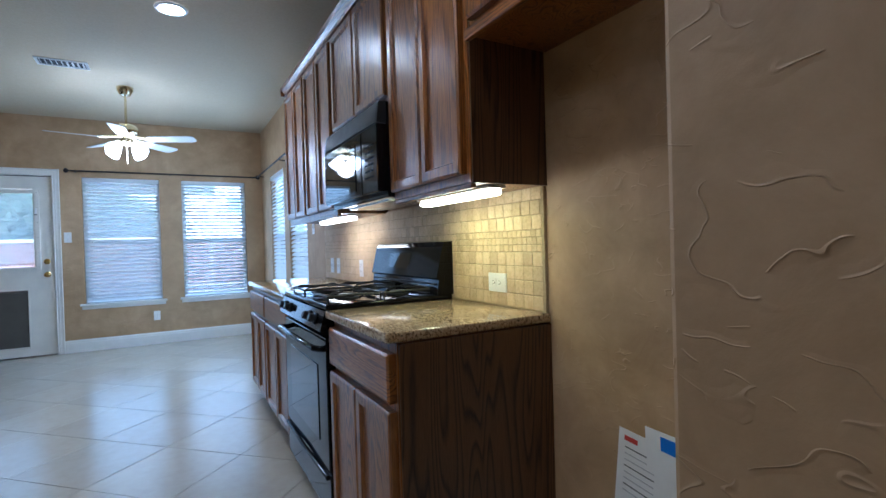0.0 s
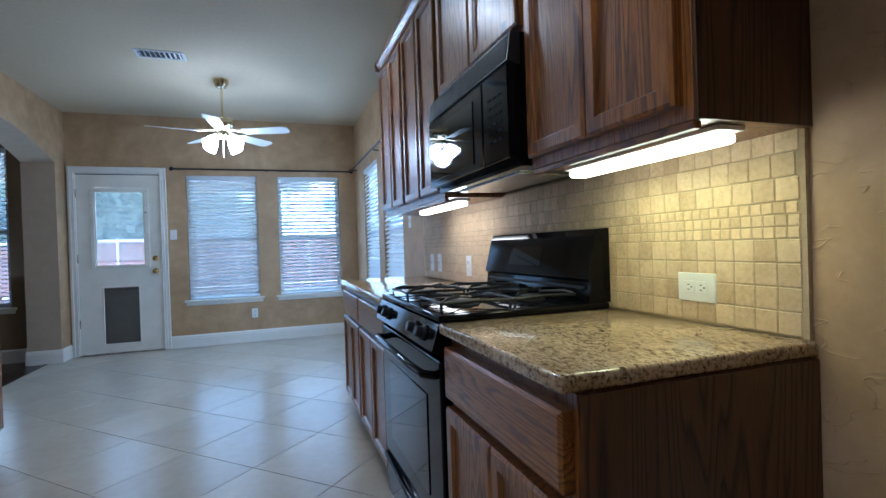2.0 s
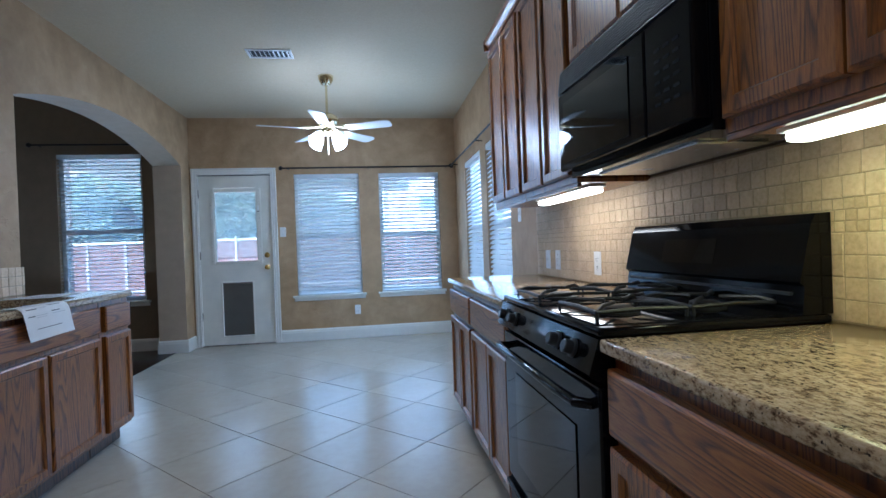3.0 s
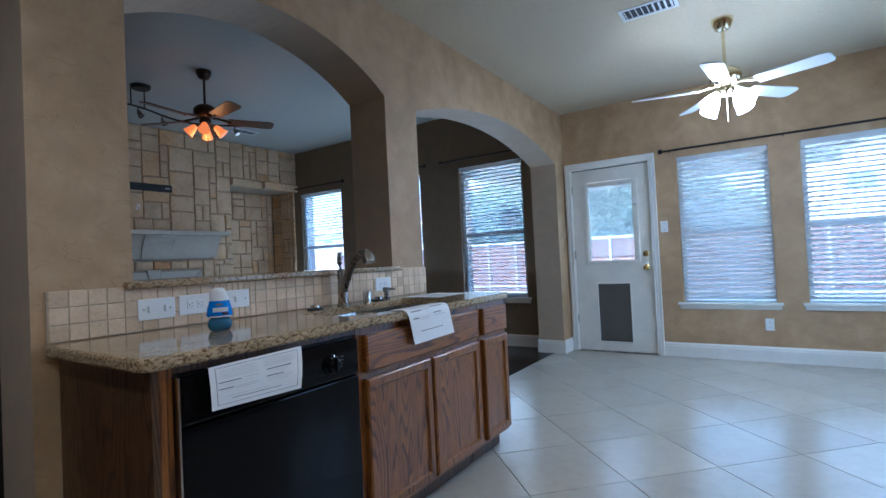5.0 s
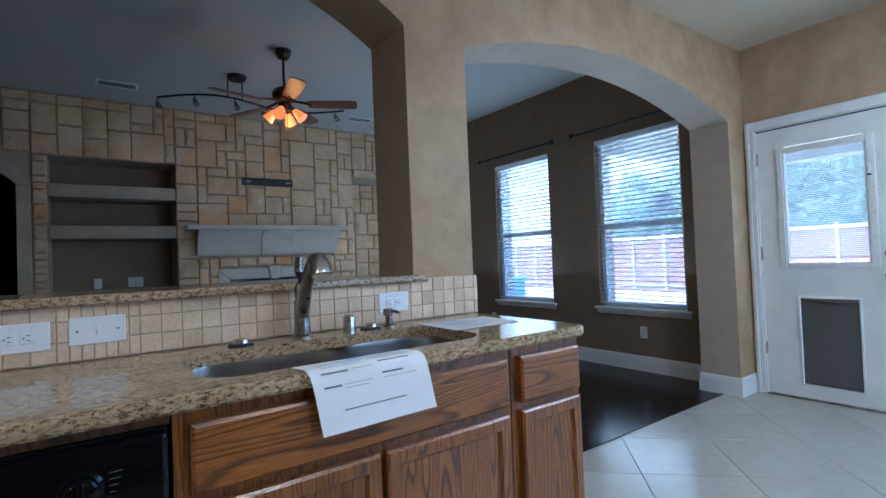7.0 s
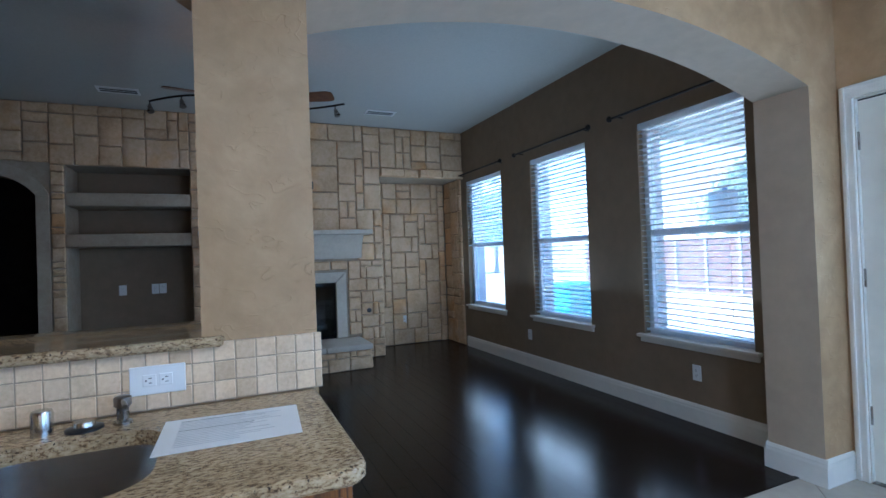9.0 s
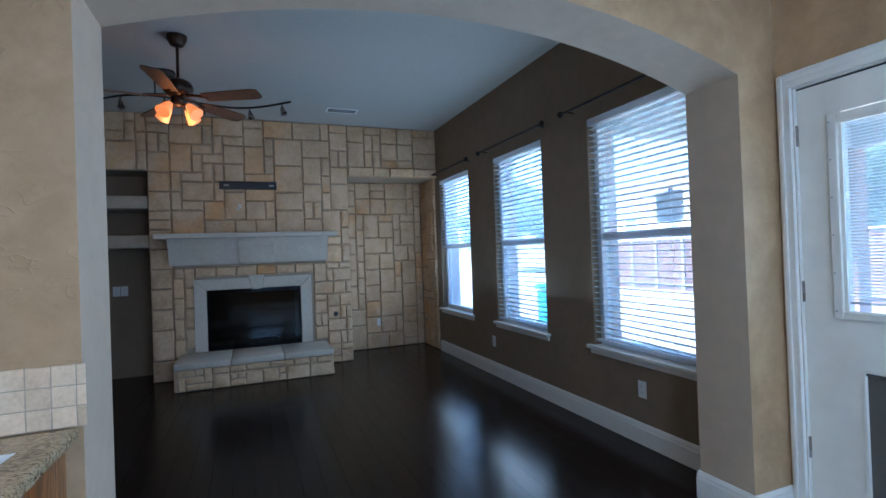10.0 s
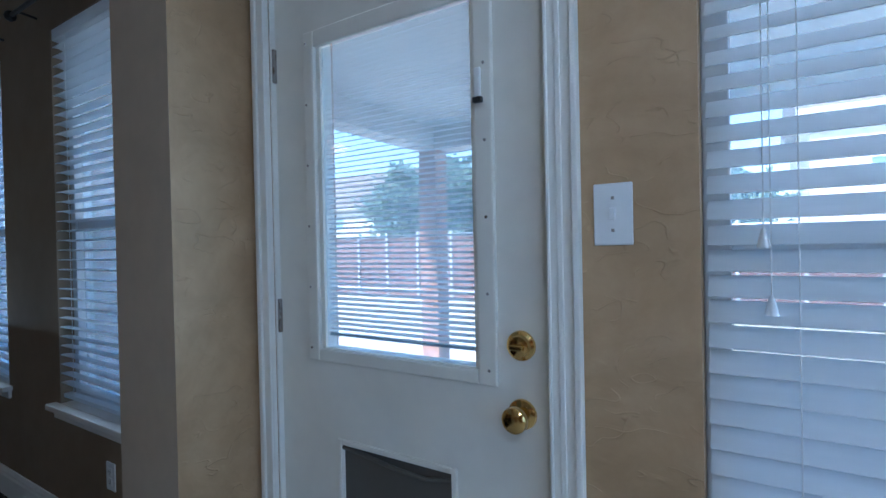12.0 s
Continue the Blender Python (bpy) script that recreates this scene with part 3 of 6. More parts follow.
def window(name, axis, u0, u1, z0, z1, face, out, slats_to, tilt, label, crooked=0.0):
    """A single-hung window in its opening, with sill, blind and slats. face: the inner wall face; out: +1 outwards."""
    mid = (u0 + u1) / 2
    at = (mid, face, z0) if axis == "x" else (face, mid, z0)
    w = thing(name, at, label, "window", kind="structure")

    def bx(rows, edge=0.0):
        return boxes(*[(a, b, min(face + c * out, face + d * out), max(face + c * out, face + d * out), e, f) if axis == "x"
                       else (min(face + c * out, face + d * out), max(face + c * out, face + d * out), a, b, e, f) for a, b, c, d, e, f in rows], edge=edge)
    zm = (z0 + z1) / 2 - 0.06
    part("window_frame", bx([(u0, u0 + 0.045, 0.06, 0.13, z0, z1), (u1 - 0.045, u1, 0.06, 0.13, z0, z1), (u0 + 0.045, u1 - 0.045, 0.06, 0.13, z1 - 0.045, z1), (u0 + 0.045, u1 - 0.045, 0.06, 0.13, z0, z0 + 0.05)], 0.003), VINYL, w)
    part("meeting_rail", bx([(u0 + 0.045, u1 - 0.045, 0.068, 0.122, zm, zm + 0.05)], 0.003), VINYL, w)
    for a, b in ((z0 + 0.05, zm), (zm + 0.05, z1 - 0.045)):
        p = part("pane", bx([(u0 + 0.045, u1 - 0.045, 0.092, 0.096, a, b)]), GLASS, w)
        p.visible_shadow = False
    p = part("insect_screen", bx([(u0 + 0.045, u1 - 0.045, 0.108, 0.110, z0 + 0.05, zm)]), SCREEN, w, "grey fly mesh over the lower sash")
    p.visible_shadow = False
    part("window_sill", bx([(u0 - 0.05, u1 + 0.05, -0.045, 0.0, z0 - 0.024, z0 + 0.002), (u0, u1, 0.0, 0.06, z0 - 0.024, z0 + 0.002)], 0.004), WHITE, w)
    part("apron", bx([(u0 - 0.035, u1 + 0.035, -0.016, 0.0, z0 - 0.065, z0 - 0.024)], 0.004), WHITE, w)
    # blind
    mk = thing("window_blind", at, "white horizontal slat blind hung inside the window opening", "blind", "window blinds")
    part("headrail", bx([(u0 + 0.006, u1 - 0.006, 0.0, 0.05, z1 - 0.055, z1 - 0.002)], 0.004), BLIND, mk)
    slat = bmesh.new()
    width, depth, th = u1 - u0 - 0.02, 0.05, 0.003
    for k in range(4):
        v0, v1 = -depth / 2 + depth * k / 4, -depth / 2 + depth * (k + 1) / 4
        c0, c1 = 0.004 * (1 - (2 * v0 / depth) ** 2), 0.004 * (1 - (2 * v1 / depth) ** 2)
        q = [(-width / 2, v0, c0), (width / 2, v0, c0), (width / 2, v1, c1), (-width / 2, v1, c1)]
        slat.faces.new([slat.verts.new(p) for p in q])
    bmesh.ops.remove_doubles(slat, verts=list(slat.verts), dist=1e-5)
    bmesh.ops.solidify(slat, geom=list(slat.faces), thickness=th)
    me = mesh("slat", slat, BLIND, True)
    z, i = z1 - 0.085, 0
    base = Matrix.Translation((mid, face + out * 0.026, 0)) if axis == "x" else Matrix.Translation((face + out * 0.026, mid, 0)) @ Matrix.Rotation(radians(90), 4, "Z")
    s = out if axis == "x" else -out
    while z > slats_to + 0.03:
        droop = crooked * max(0, 1 - (z - slats_to) / 0.35)
        piece("slat", me, base @ Matrix.Translation((0, 0, z)) @ Matrix.Rotation(droop, 4, "Y") @ Matrix.Rotation(s * radians(tilt + random.uniform(-0.7, 0.7)), 4, "X"), mk)
        z -= 0.0445
    part("bottom_rail", bx([(u0 + 0.01, u1 - 0.01, 0.008, 0.045, slats_to, slats_to + 0.018)], 0.003), BLIND, mk)
    for u in (u0 + 0.14, u1 - 0.14):
        p = (u, face + out * 0.001) if axis == "x" else (face + out * 0.001, u)
        part("ladder_cord", tube(bmesh.new(), [(*p, z1 - 0.05), (*p, slats_to + 0.01)], 0.0012, 5), PLASTIC, mk)
    return w


window("window_1", "x", *W1, *NZ, YN, 1, 0.575, 44, "white single-hung window with lowered blind")
window("window_2", "x", *W2, *NZ, YN, 1, 0.575, 26, "white single-hung window with half-open blind slats")
window("window_3", "y", *EW[0], *NZ, XE, 1, 0.575, 46, "white single-hung side window with lowered blind")
window("window_4", "y", *EW[1], *NZ, XE, 1, 0.575, 46, "white single-hung side window with lowered blind")
window("window_5", "x", *LW[0], *LZ, YN, 1, 0.63, -5, "tall white window with slightly crooked lowered blind", 0.03)
window("window_6", "x", *LW[1], *LZ, YN, 1, 0.63, -5, "tall white window with open blind slats")
window("window_7", "x", *LW[2], *LZ, YN, 1, 1.42, -4, "tall white window with blind raised halfway")

# ---- the kitchen: cabinets ----


def front(a, b, z0, z1, xf, s, rail=0.055, depth=0.022, panel=True):
    """A door or drawer front on the plane x = xf, looking along s, with a sunk panel and eased edges."""
    bm = box(bmesh.new(), min(xf, xf + s * depth), max(xf, xf + s * depth), a, b, z0, z1)
    bmesh.ops.recalc_face_normals(bm, faces=list(bm.faces))
    f = [f for f in bm.faces if f.normal.x * s > 0.9][0]
    bmesh.ops.inset_region(bm, faces=[f], thickness=0.011, depth=0.0)
    for v in f.verts:
        v.co.x += s * 0.006
    if panel:
        bmesh.ops.inset_region(bm, faces=[f], thickness=rail - 0.012, depth=0.0)
        bmesh.ops.inset_region(bm, faces=[f], thickness=0.010, depth=0.0)
        for v in f.verts:
            v.co.x -= s * 0.012
        bmesh.ops.inset_region(bm, faces=[f], thickness=0.006, depth=0.0)
    return bm


def cabinet(name, label, xf, s, back, y0, y1, z0, z1, doors, drawers=(), toe=True, group="kitchen cabinets", door_top=None, door_low=None, hollow=False):
    """A cabinet unit. xf: face-frame plane; s: the way it looks; doors and drawers: spans along the wall."""
    c = thing(name, ((xf + back) / 2, (y0 + y1) / 2, z0), label, "cabinet", group)
    a, b = min(xf, back), max(xf, back)
    zb = z0 + 0.10 if toe else z0
    if hollow:
        part("side_panel", boxes((a, b, y0, y0 + 0.018, zb, z1)), OAKZ, c)
        part("side_panel", boxes((a, b, y1 - 0.018, y1, zb, z1)), OAKZ, c)
        part("bottom_panel", boxes((a, b, y0 + 0.018, y1 - 0.018, zb, zb + 0.018)), OAKZ, c)
        part("face_frame", boxes((min(xf, xf - s * 0.02), max(xf, xf - s * 0.02), y0 + 0.018, y1 - 0.018, zb + 0.018, z1)), OAKZ, c)
    else:
        part("body", boxes((a, b, y0, y1, zb, z1), edge=0.002), OAKZ, c)
    if toe:
        ta, tb = (xf - s * 0.07, back) if s > 0 else (xf - s * 0.07, back)
        part("toe_kick", boxes((min(ta, tb), max(ta, tb), y0 + 0.003, y1 - 0.003, z0, zb)), OAKSHADE, c, "recessed toe kick, shade put into its colour")
    zt = door_top or (z1 - 0.03)
    if drawers:
        for d0, d1 in drawers:
            part("drawer_front", front(d0, d1, z1 - 0.175, z1 - 0.03, xf, s, panel=False), OAKY, c)
        zt = z1 - 0.20
    for d0, d1 in doors:
        part("door", front(d0, d1, door_low or (zb + 0.025), zt, xf, s), OAKZ, c)
    return c


CT = 0.898
cabinet("base_cabinet", "dark oak base cabinet with a drawer beside the range", 0.785, -1, XE, 1.487, 2.105, 0, CT - 0.035, [(1.50, 1.795), (1.80, 2.095)], [(1.50, 2.095)])
part("end_panel", boxes((0.788, XE - 0.002, 1.478, 1.4868, 0.0, CT - 0.036)), OAKSHADE, bpy.data.objects["base_cabinet"], "grained oak end panel, shade put into its colour")
cabinet("base_cabinet", "oak base cabinet with a drawer and two doors", 0.785, -1, XE, 2.915, 3.62, 0, CT - 0.035, [(2.925, 3.25), (3.255, 3.60)], [(2.925, 3.60)])
cabinet("base_cabinet", "oak base cabinet with a drawer at the end of the run", 0.785, -1, XE, 3.624, 4.27, 0, CT - 0.035, [(3.64, 3.945), (3.95, 4.255)], [(3.64, 4.255)])

UX, UZ0, UZ1 = 1.055, 1.338, 2.335
cabinet("wall_cabinet", "dark oak wall cabinet with two panelled doors", UX, -1, XE, 1.487, 2.085, UZ0, UZ1, [(1.51, 1.782), (1.788, 2.065)], toe=False, door_low=UZ0 + 0.03)
part("end_panel", boxes((UX + 0.003, XE - 0.002, 1.479, 1.4868, UZ0, UZ1)), OAKSHADE, bpy.data.objects["wall_cabinet"], "grained oak end panel, shade put into its colour")
cabinet("wall_cabinet", "short oak wall cabinet over the microwave", UX, -1, XE, 2.089, 2.875, 1.76, UZ1, [(2.11, 2.478), (2.486, 2.855)], toe=False, door_low=1.785)
cabinet("wall_cabinet", "tall oak wall cabinet with two panelled doors", UX, -1, XE, 2.879, 3.51, UZ0, UZ1, [(2.90, 3.185), (3.205, 3.49)], toe=False, door_low=UZ0 + 0.03)
cabinet("wall_cabinet", "tall oak wall cabinet at the end of the run", UX, -1, XE, 3.514, 4.12, UZ0, UZ1, [(3.535, 3.80), (3.82, 4.10)], toe=False, door_low=UZ0 + 0.03)
cabinet("wall_cabinet", "oak cabinet over the empty fridge alcove", UX, -1, XE, 0.527, 1.474, 1.79, UZ1, [(0.55, 1.0), (1.01, 1.455)], toe=False, door_low=1.83)
part("lower_rail", boxes((UX - 0.02, UX, 0.527, 1.474, 1.772, 1.808), edge=0.005), OAKY, bpy.data.objects["wall_cabinet.004"])
for y0, y1, c in ((1.487, 2.085, "wall_cabinet"), (2.879, 3.51, "wall_cabinet.002"), (3.514, 4.12, "wall_cabinet.003")):
    part("light_rail", boxes((UX + 0.001, UX + 0.02, y0 + 0.002, y1 - 0.002, UZ0 - 0.016, UZ0 - 0.0005), edge=0.002), OAKY, bpy.data.objects[c])
bm = prism(bmesh.new(), [(UX, 2.336), (UX - 0.012, 2.336), (UX - 0.016, 2.352), (UX - 0.034, 2.375), (UX - 0.040, 2.40), (UX, 2.40)], 0.527, 4.135, "y")
prism(bm, [(4.12, 2.336), (4.132, 2.336), (4.136, 2.352), (4.154, 2.375), (4.16, 2.40), (4.12, 2.40)], UX - 0.04, XE, "x")
solid("crown_moulding", bm, OAKY, "dark oak crown moulding along the wall cabinets", "moulding")


def slab(outline, z0, z1, edge=0.012):
    bm = prism(bmesh.new(), outline, z0, z1, "z")
    bmesh.ops.recalc_face_normals(bm, faces=list(bm.faces))
    e = [e for e in bm.edges if abs(e.verts[0].co.z - e.verts[1].co.z) < 1e-5]
    bmesh.ops.bevel(bm, geom=e, offset=edge, segments=3, affect="EDGES", profile=0.5)
    return bm


def rounded(x0, x1, y0, y1, r, corners):
    """A rectangle with the named corners (sw, se, ne, nw) rounded."""
    pts = []
    for key, cx, cy, a in (("sw", x0, y0, 180), ("se", x1, y0, 270), ("ne", x1, y1, 0), ("nw", x0, y1, 90)):
        if key in corners:
            ox, oy = cx + (r if "w" in key else -r), cy + (r if "s" in key else -r)
            pts += [(ox + r * math.cos(radians(a + k * 15)), oy + r * math.sin(radians(a + k * 15))) for k in range(7)]
        else:
            pts.append((cx, cy))
    return pts


solid("worktop", slab(rounded(0.75, XE, 1.482, 2.102, 0.012, ("sw",)), CT - 0.032, CT, 0.007), GRAN, "yellow-lit speckled granite worktop with a rounded edge", "worktop", smooth=True)
solid("worktop", slab(rounded(0.75, XE, 2.92, 4.295, 0.03, ("nw",)), CT - 0.032, CT, 0.007), GRAN, "speckled beige granite worktop past the range", "worktop", smooth=True)

# ---- range ----
rg = thing("gas_range", (1.02, 2.51, 0), "black freestanding gas range with cast-iron grates", "range")
R0, R1 = 2.112, 2.908
part("body", boxes((0.80, 1.33, R0, R1, 0.03, 0.895), edge=0.004), BLACK, rg)
part("cooktop", slab(rounded(0.755, 1.335, R0 - 0.004, R1 + 0.004, 0.015, ("sw", "nw")), 0.895, 0.918, 0.006), BLACK, rg, smooth=True)
cp = part("control_panel", prism(bmesh.new(), [(0.80, 0.79), (0.745, 0.80), (0.728, 0.815), (0.752, 0.893), (0.80, 0.893)], R0 + 0.002, R1 - 0.002, "y"), BLACK, rg, "sloped black control panel")
for ky in (2.22, 2.32, 2.70, 2.81):
    m = Matrix.Translation((0.738, ky, 0.855)) @ Matrix.Rotation(radians(-73), 4, "Y")
    kb = lathe(bmesh.new(), [(0.024, 0.0), (0.024, 0.006), (0.018, 0.008), (0.017, 0.026), (0.014, 0.029)], m, 18)
    part("knob", kb, BLACKM, cp, "black burner knob", smooth=True)
door_o = part("oven_door", boxes((0.752, 0.80, R0 + 0.006, R1 - 0.006, 0.245, 0.785), edge=0.006), BLACK, rg)
part("oven_window", boxes((0.7485, 0.7525, R0 + 0.14, R1 - 0.14, 0.335, 0.655), edge=0.001), OVENGLASS, door_o, "dark oven window")
hb = tube(bmesh.new(), [(0.752, R0 + 0.05, 0.735), (0.715, R0 + 0.06, 0.742), (0.702, R0 + 0.14, 0.748), (0.700, (R0 + R1) / 2, 0.75), (0.702, R1 - 0.14, 0.748), (0.715, R1 - 0.06, 0.742), (0.752, R1 - 0.05, 0.735)], 0.013, 12)
part("handle", hb, BLACK, door_o, "curved black oven handle", smooth=True)
dr = part("drawer", boxes((0.755, 0.80, R0 + 0.006, R1 - 0.006, 0.06, 0.235), edge=0.006), BLACK, rg)
part("drawer_lip", tube(bmesh.new(), [(0.748, R0 + 0.02, 0.222), (0.740, (R0 + R1) / 2, 0.226), (0.748, R1 - 0.02, 0.222)], 0.011, 10), BLACK, dr, smooth=True)
bgd = part("backguard", prism(bmesh.new(), [(1.345, 0.918), (1.262, 0.918), (1.270, 0.985), (1.258, 0.995), (1.292, 1.135), (1.305, 1.158), (1.345, 1.160)], R0, R1, "y"), BLACK, rg, "glossy black backguard")
part("display", prism(bmesh.new(), [(1.2655, 1.03), (1.2835, 1.105), (1.286, 1.105), (1.268, 1.03)], 2.42, 2.68, "y"), OVENGLASS, bgd, "dark clock display")
part("vent_slot", boxes((1.2585, 1.268, R0 + 0.03, R1 - 0.03, 0.962, 0.970)), SLOTS, bgd)
for cy in (2.31, 2.71):
    for cx in (0.905, 1.155):
        part("burner", lathe(bmesh.new(), [(0.055, 0.918), (0.055, 0.924), (0.038, 0.926), (0.038, 0.936), (0.030, 0.939)], Matrix.Translation((cx, cy, 0)), 20), IRON, rg, smooth=True)
        g = bmesh.new()
        d = 0.165
        for k in range(4):
            a = radians(45 + 90 * k)
            p = Vector((cx, cy, 0))
            o = p + Vector((math.cos(a) * d, math.sin(a) * d, 0))
            i = p + Vector((math.cos(a) * 0.035, math.sin(a) * 0.035, 0))
            tube(g, [(o.x, o.y, 0.919), (o.x, o.y, 0.940), ((o.x * 2 + i.x) / 3, (o.y * 2 + i.y) / 3, 0.952), (i.x, i.y, 0.950)], 0.0055, 6)
            a2 = radians(135 + 90 * k)
            o2 = p + Vector((math.cos(a2) * d, math.sin(a2) * d, 0))
            tube(g, [(o.x, o.y, 0.940), ((o.x + o2.x) / 2, (o.y + o2.y) / 2, 0.944), (o2.x, o2.y, 0.940)], 0.0055, 6)
        part("grate", g, IRON, rg, smooth=True)

# ---- microwave ----
mw = thing("microwave", (1.18, 2.48, 1.34), "black over-the-range microwave under a short cabinet", "microwave")
M0, M1 = 2.092, 2.872
part("body", boxes((1.03, XE - 0.004, M0, M1, 1.352, 1.756), edge=0.004), BLACK, mw)
part("vent_grille", prism(bmesh.new(), [(1.03, 1.66), (0.985, 1.665), (0.998, 1.752), (1.03, 1.755)], M0, M1, "y"), BLACKM, mw)
for k in range(9):
    part("louvre", boxes((0.983 + 0.0014 * k, 0.992 + 0.0014 * k, M0 + 0.01, M1 - 0.01, 1.673 + 0.0085 * k, 1.6775 + 0.0085 * k)), BLACKM, mw)
md = part("door", boxes((0.985, 1.03, M0 + 0.19, M1, 1.376, 1.66), edge=0.008), BLACK, mw)
part("window", boxes((0.982, 0.986, M0 + 0.27, M1 - 0.05, 1.40, 1.62), edge=0.001), OVENGLASS, md, "dark mirror-like window")
ctl = part("control_panel", boxes((0.985, 1.03, M0, M0 + 0.188, 1.376, 1.66), edge=0.006), BLACK, mw)
for r in range(6):
    for c in range(3):
        part("button", boxes((0.9835, 0.986, M0 + 0.045 + 0.038 * c, M0 + 0.068 + 0.038 * c, 1.44 + 0.027 * r, 1.4475 + 0.027 * r)), plain("keypad_print", (0.015, 0.015, 0.016), 0.7, gloss=0.05) if (r, c) == (0, 0) else bpy.data.materials["keypad_print"], ctl)
part("underside_lens", boxes((1.08, 1.28, M0 + 0.12, M1 - 0.12, 1.345, 1.3525), edge=0.002), STEEL, mw)

# ---- lights under the cabinets ----


def strip_light(y0, y1, tube_mat, label):
    s = thing("cabinet_light", (1.17, (y0 + y1) / 2, UZ0), label, "light fixture", "lights under the cabinets")
    part("housing", boxes((1.13, 1.20, y0, y1, UZ0 - 0.012, UZ0 - 0.001), edge=0.003), PLASTIC, s)
    part("lens", boxes((1.135, 1.195, y0 + 0.015, y1 - 0.015, UZ0 - 0.034, UZ0 - 0.0125), edge=0.008), tube_mat, s, "lit frosted lens", smooth=True)


strip_light(1.50, 2.03, TUBEY, "lit yellowish tube light under a wall cabinet")
strip_light(2.93, 3.58, TUBEP, "lit warm white tube light under a wall cabinet")

# ---- outlets and switches ----


def plate(name, label, c, normal, wide, high, sockets=(), toggles=(), category="outlet", turned=False):
    """A wall plate centred at c on a wall that looks along normal (0 x, 1 y; sign)."""
    axis, s = normal
    p = thing(name, c, label, category, "wall plates")

    def bx(u0, u1, d0, d1, z0, z1, edge=0.0):
        d0, d1 = sorted((c[axis] + s * d0, c[axis] + s * d1))
        if axis == 0:
            return boxes((d0, d1, c[1] + u0, c[1] + u1, c[2] + z0, c[2] + z1), edge=edge)
        return boxes((c[0] + u0, c[0] + u1, d0, d1, c[2] + z0, c[2] + z1), edge=edge)
    part("plate", bx(-wide / 2, wide / 2, 0.0, 0.006, -high / 2, high / 2, 0.0025), PLASTIC, p)
    for u, z in sockets:
        f = part("socket", bx(u - 0.016, u + 0.016, 0.006, 0.0085, z - 0.016, z + 0.016, 0.003), PLASTIC, p)
        for k in (-1, 1):
            if turned:
                part("slot", bx(u - 0.002, u + 0.006, 0.0085, 0.0092, z + k * 0.0065 - 0.001, z + k * 0.0065 + 0.001), SLOTS, f)
            else:
                part("slot", bx(u + k * 0.0065 - 0.001, u + k * 0.0065 + 0.001, 0.0085, 0.0092, z - 0.002, z + 0.006), SLOTS, f)
        part("slot", bx(u - 0.010 if turned else u - 0.002, u - 0.006 if turned else u + 0.002, 0.0085, 0.0092, z - 0.002 if turned else z - 0.010, z + 0.002 if turned else z - 0.006), SLOTS, f)
    if not sockets:
        for k in (-1, 1):
            sc_at = (0, k * high * 0.26) if high > wide else (k * wide * 0.36, 0)
            part("screw", bx(sc_at[0] - 0.003, sc_at[0] + 0.003, 0.006, 0.0068, sc_at[1] - 0.003, sc_at[1] + 0.003, 0.0004), NICKEL, p)
    for u, z in toggles:
        part("toggle", bx(u - 0.005, u + 0.005, 0.006, 0.015, z - 0.012, z + 0.012, 0.002), PLASTIC, p)
    return p


DUO = ((0, 0.02), (0, -0.02))
SIDE = ((-0.02, 0), (0.02, 0))
plate("outlet", "white outlet plate on the yellow-lit tile backsplash", (XE - 0.012, 1.767, 0.99), (0, -1), 0.118, 0.074, SIDE, turned=True)
plate("outlet", "white outlet plate on the far tile backsplash", (XE - 0.012, 3.33, 1.0), (0, -1), 0.072, 0.115, DUO)
plate("switch", "white switch plate on the far tile backsplash", (XE - 0.012, 3.84, 1.005), (0, -1), 0.072, 0.115, (), ((0, 0),), "switch")
plate("switch", "white switch plate at the end of the tile backsplash", (XE - 0.012, 4.0, 1.005), (0, -1), 0.072, 0.115, (), ((0, 0),), "switch")
plate("switch", "small white switch plate beside the nook window", (XE, 4.60, 1.33), (0, -1), 0.072, 0.118, (), ((0, 0),), "switch")
plate("outlet", "white duplex outlet in the fridge alcove", (XE, 0.973, 1.127), (0, -1), 0.075, 0.118, DUO)
plate("outlet", "white duplex outlet low on the tan nook wall", (0.057, YN, 0.355), (1, -1), 0.072, 0.115, DUO)
plate("switch", "white toggle switch beside the back door", (-0.813, YN, 1.352), (1, -1), 0.072, 0.118, (), ((0, 0),), "switch")
plate("outlet", "white outlet low on the brown living wall", (-2.835, YN, 0.374), (1, -1), 0.072, 0.115, DUO)
plate("outlet", "white outlet low on the brown living wall", (-4.986, YN, 0.37), (1, -1), 0.072, 0.115, DUO)
WX = XW + 0.012
plate("switch", "wide white switch plate on the sink backsplash", (WX, 2.685, 0.988), (0, 1), 0.135, 0.078, (), ((-0.03, 0), (0.03, 0)), "switch")
plate("outlet", "white outlet plate on the sink backsplash", (WX, 2.835, 0.990), (0, 1), 0.135, 0.078, SIDE, turned=True)
plate("blank_plate", "blank white wall plate on the sink backsplash", (WX, 3.01, 0.994), (0, 1), 0.135, 0.078, (), ((0, 0),), "wall plate")
plate("outlet", "white outlet plate on the sink backsplash by the archway", (WX, 3.99, 0.992), (0, 1), 0.135, 0.078, SIDE, turned=True)


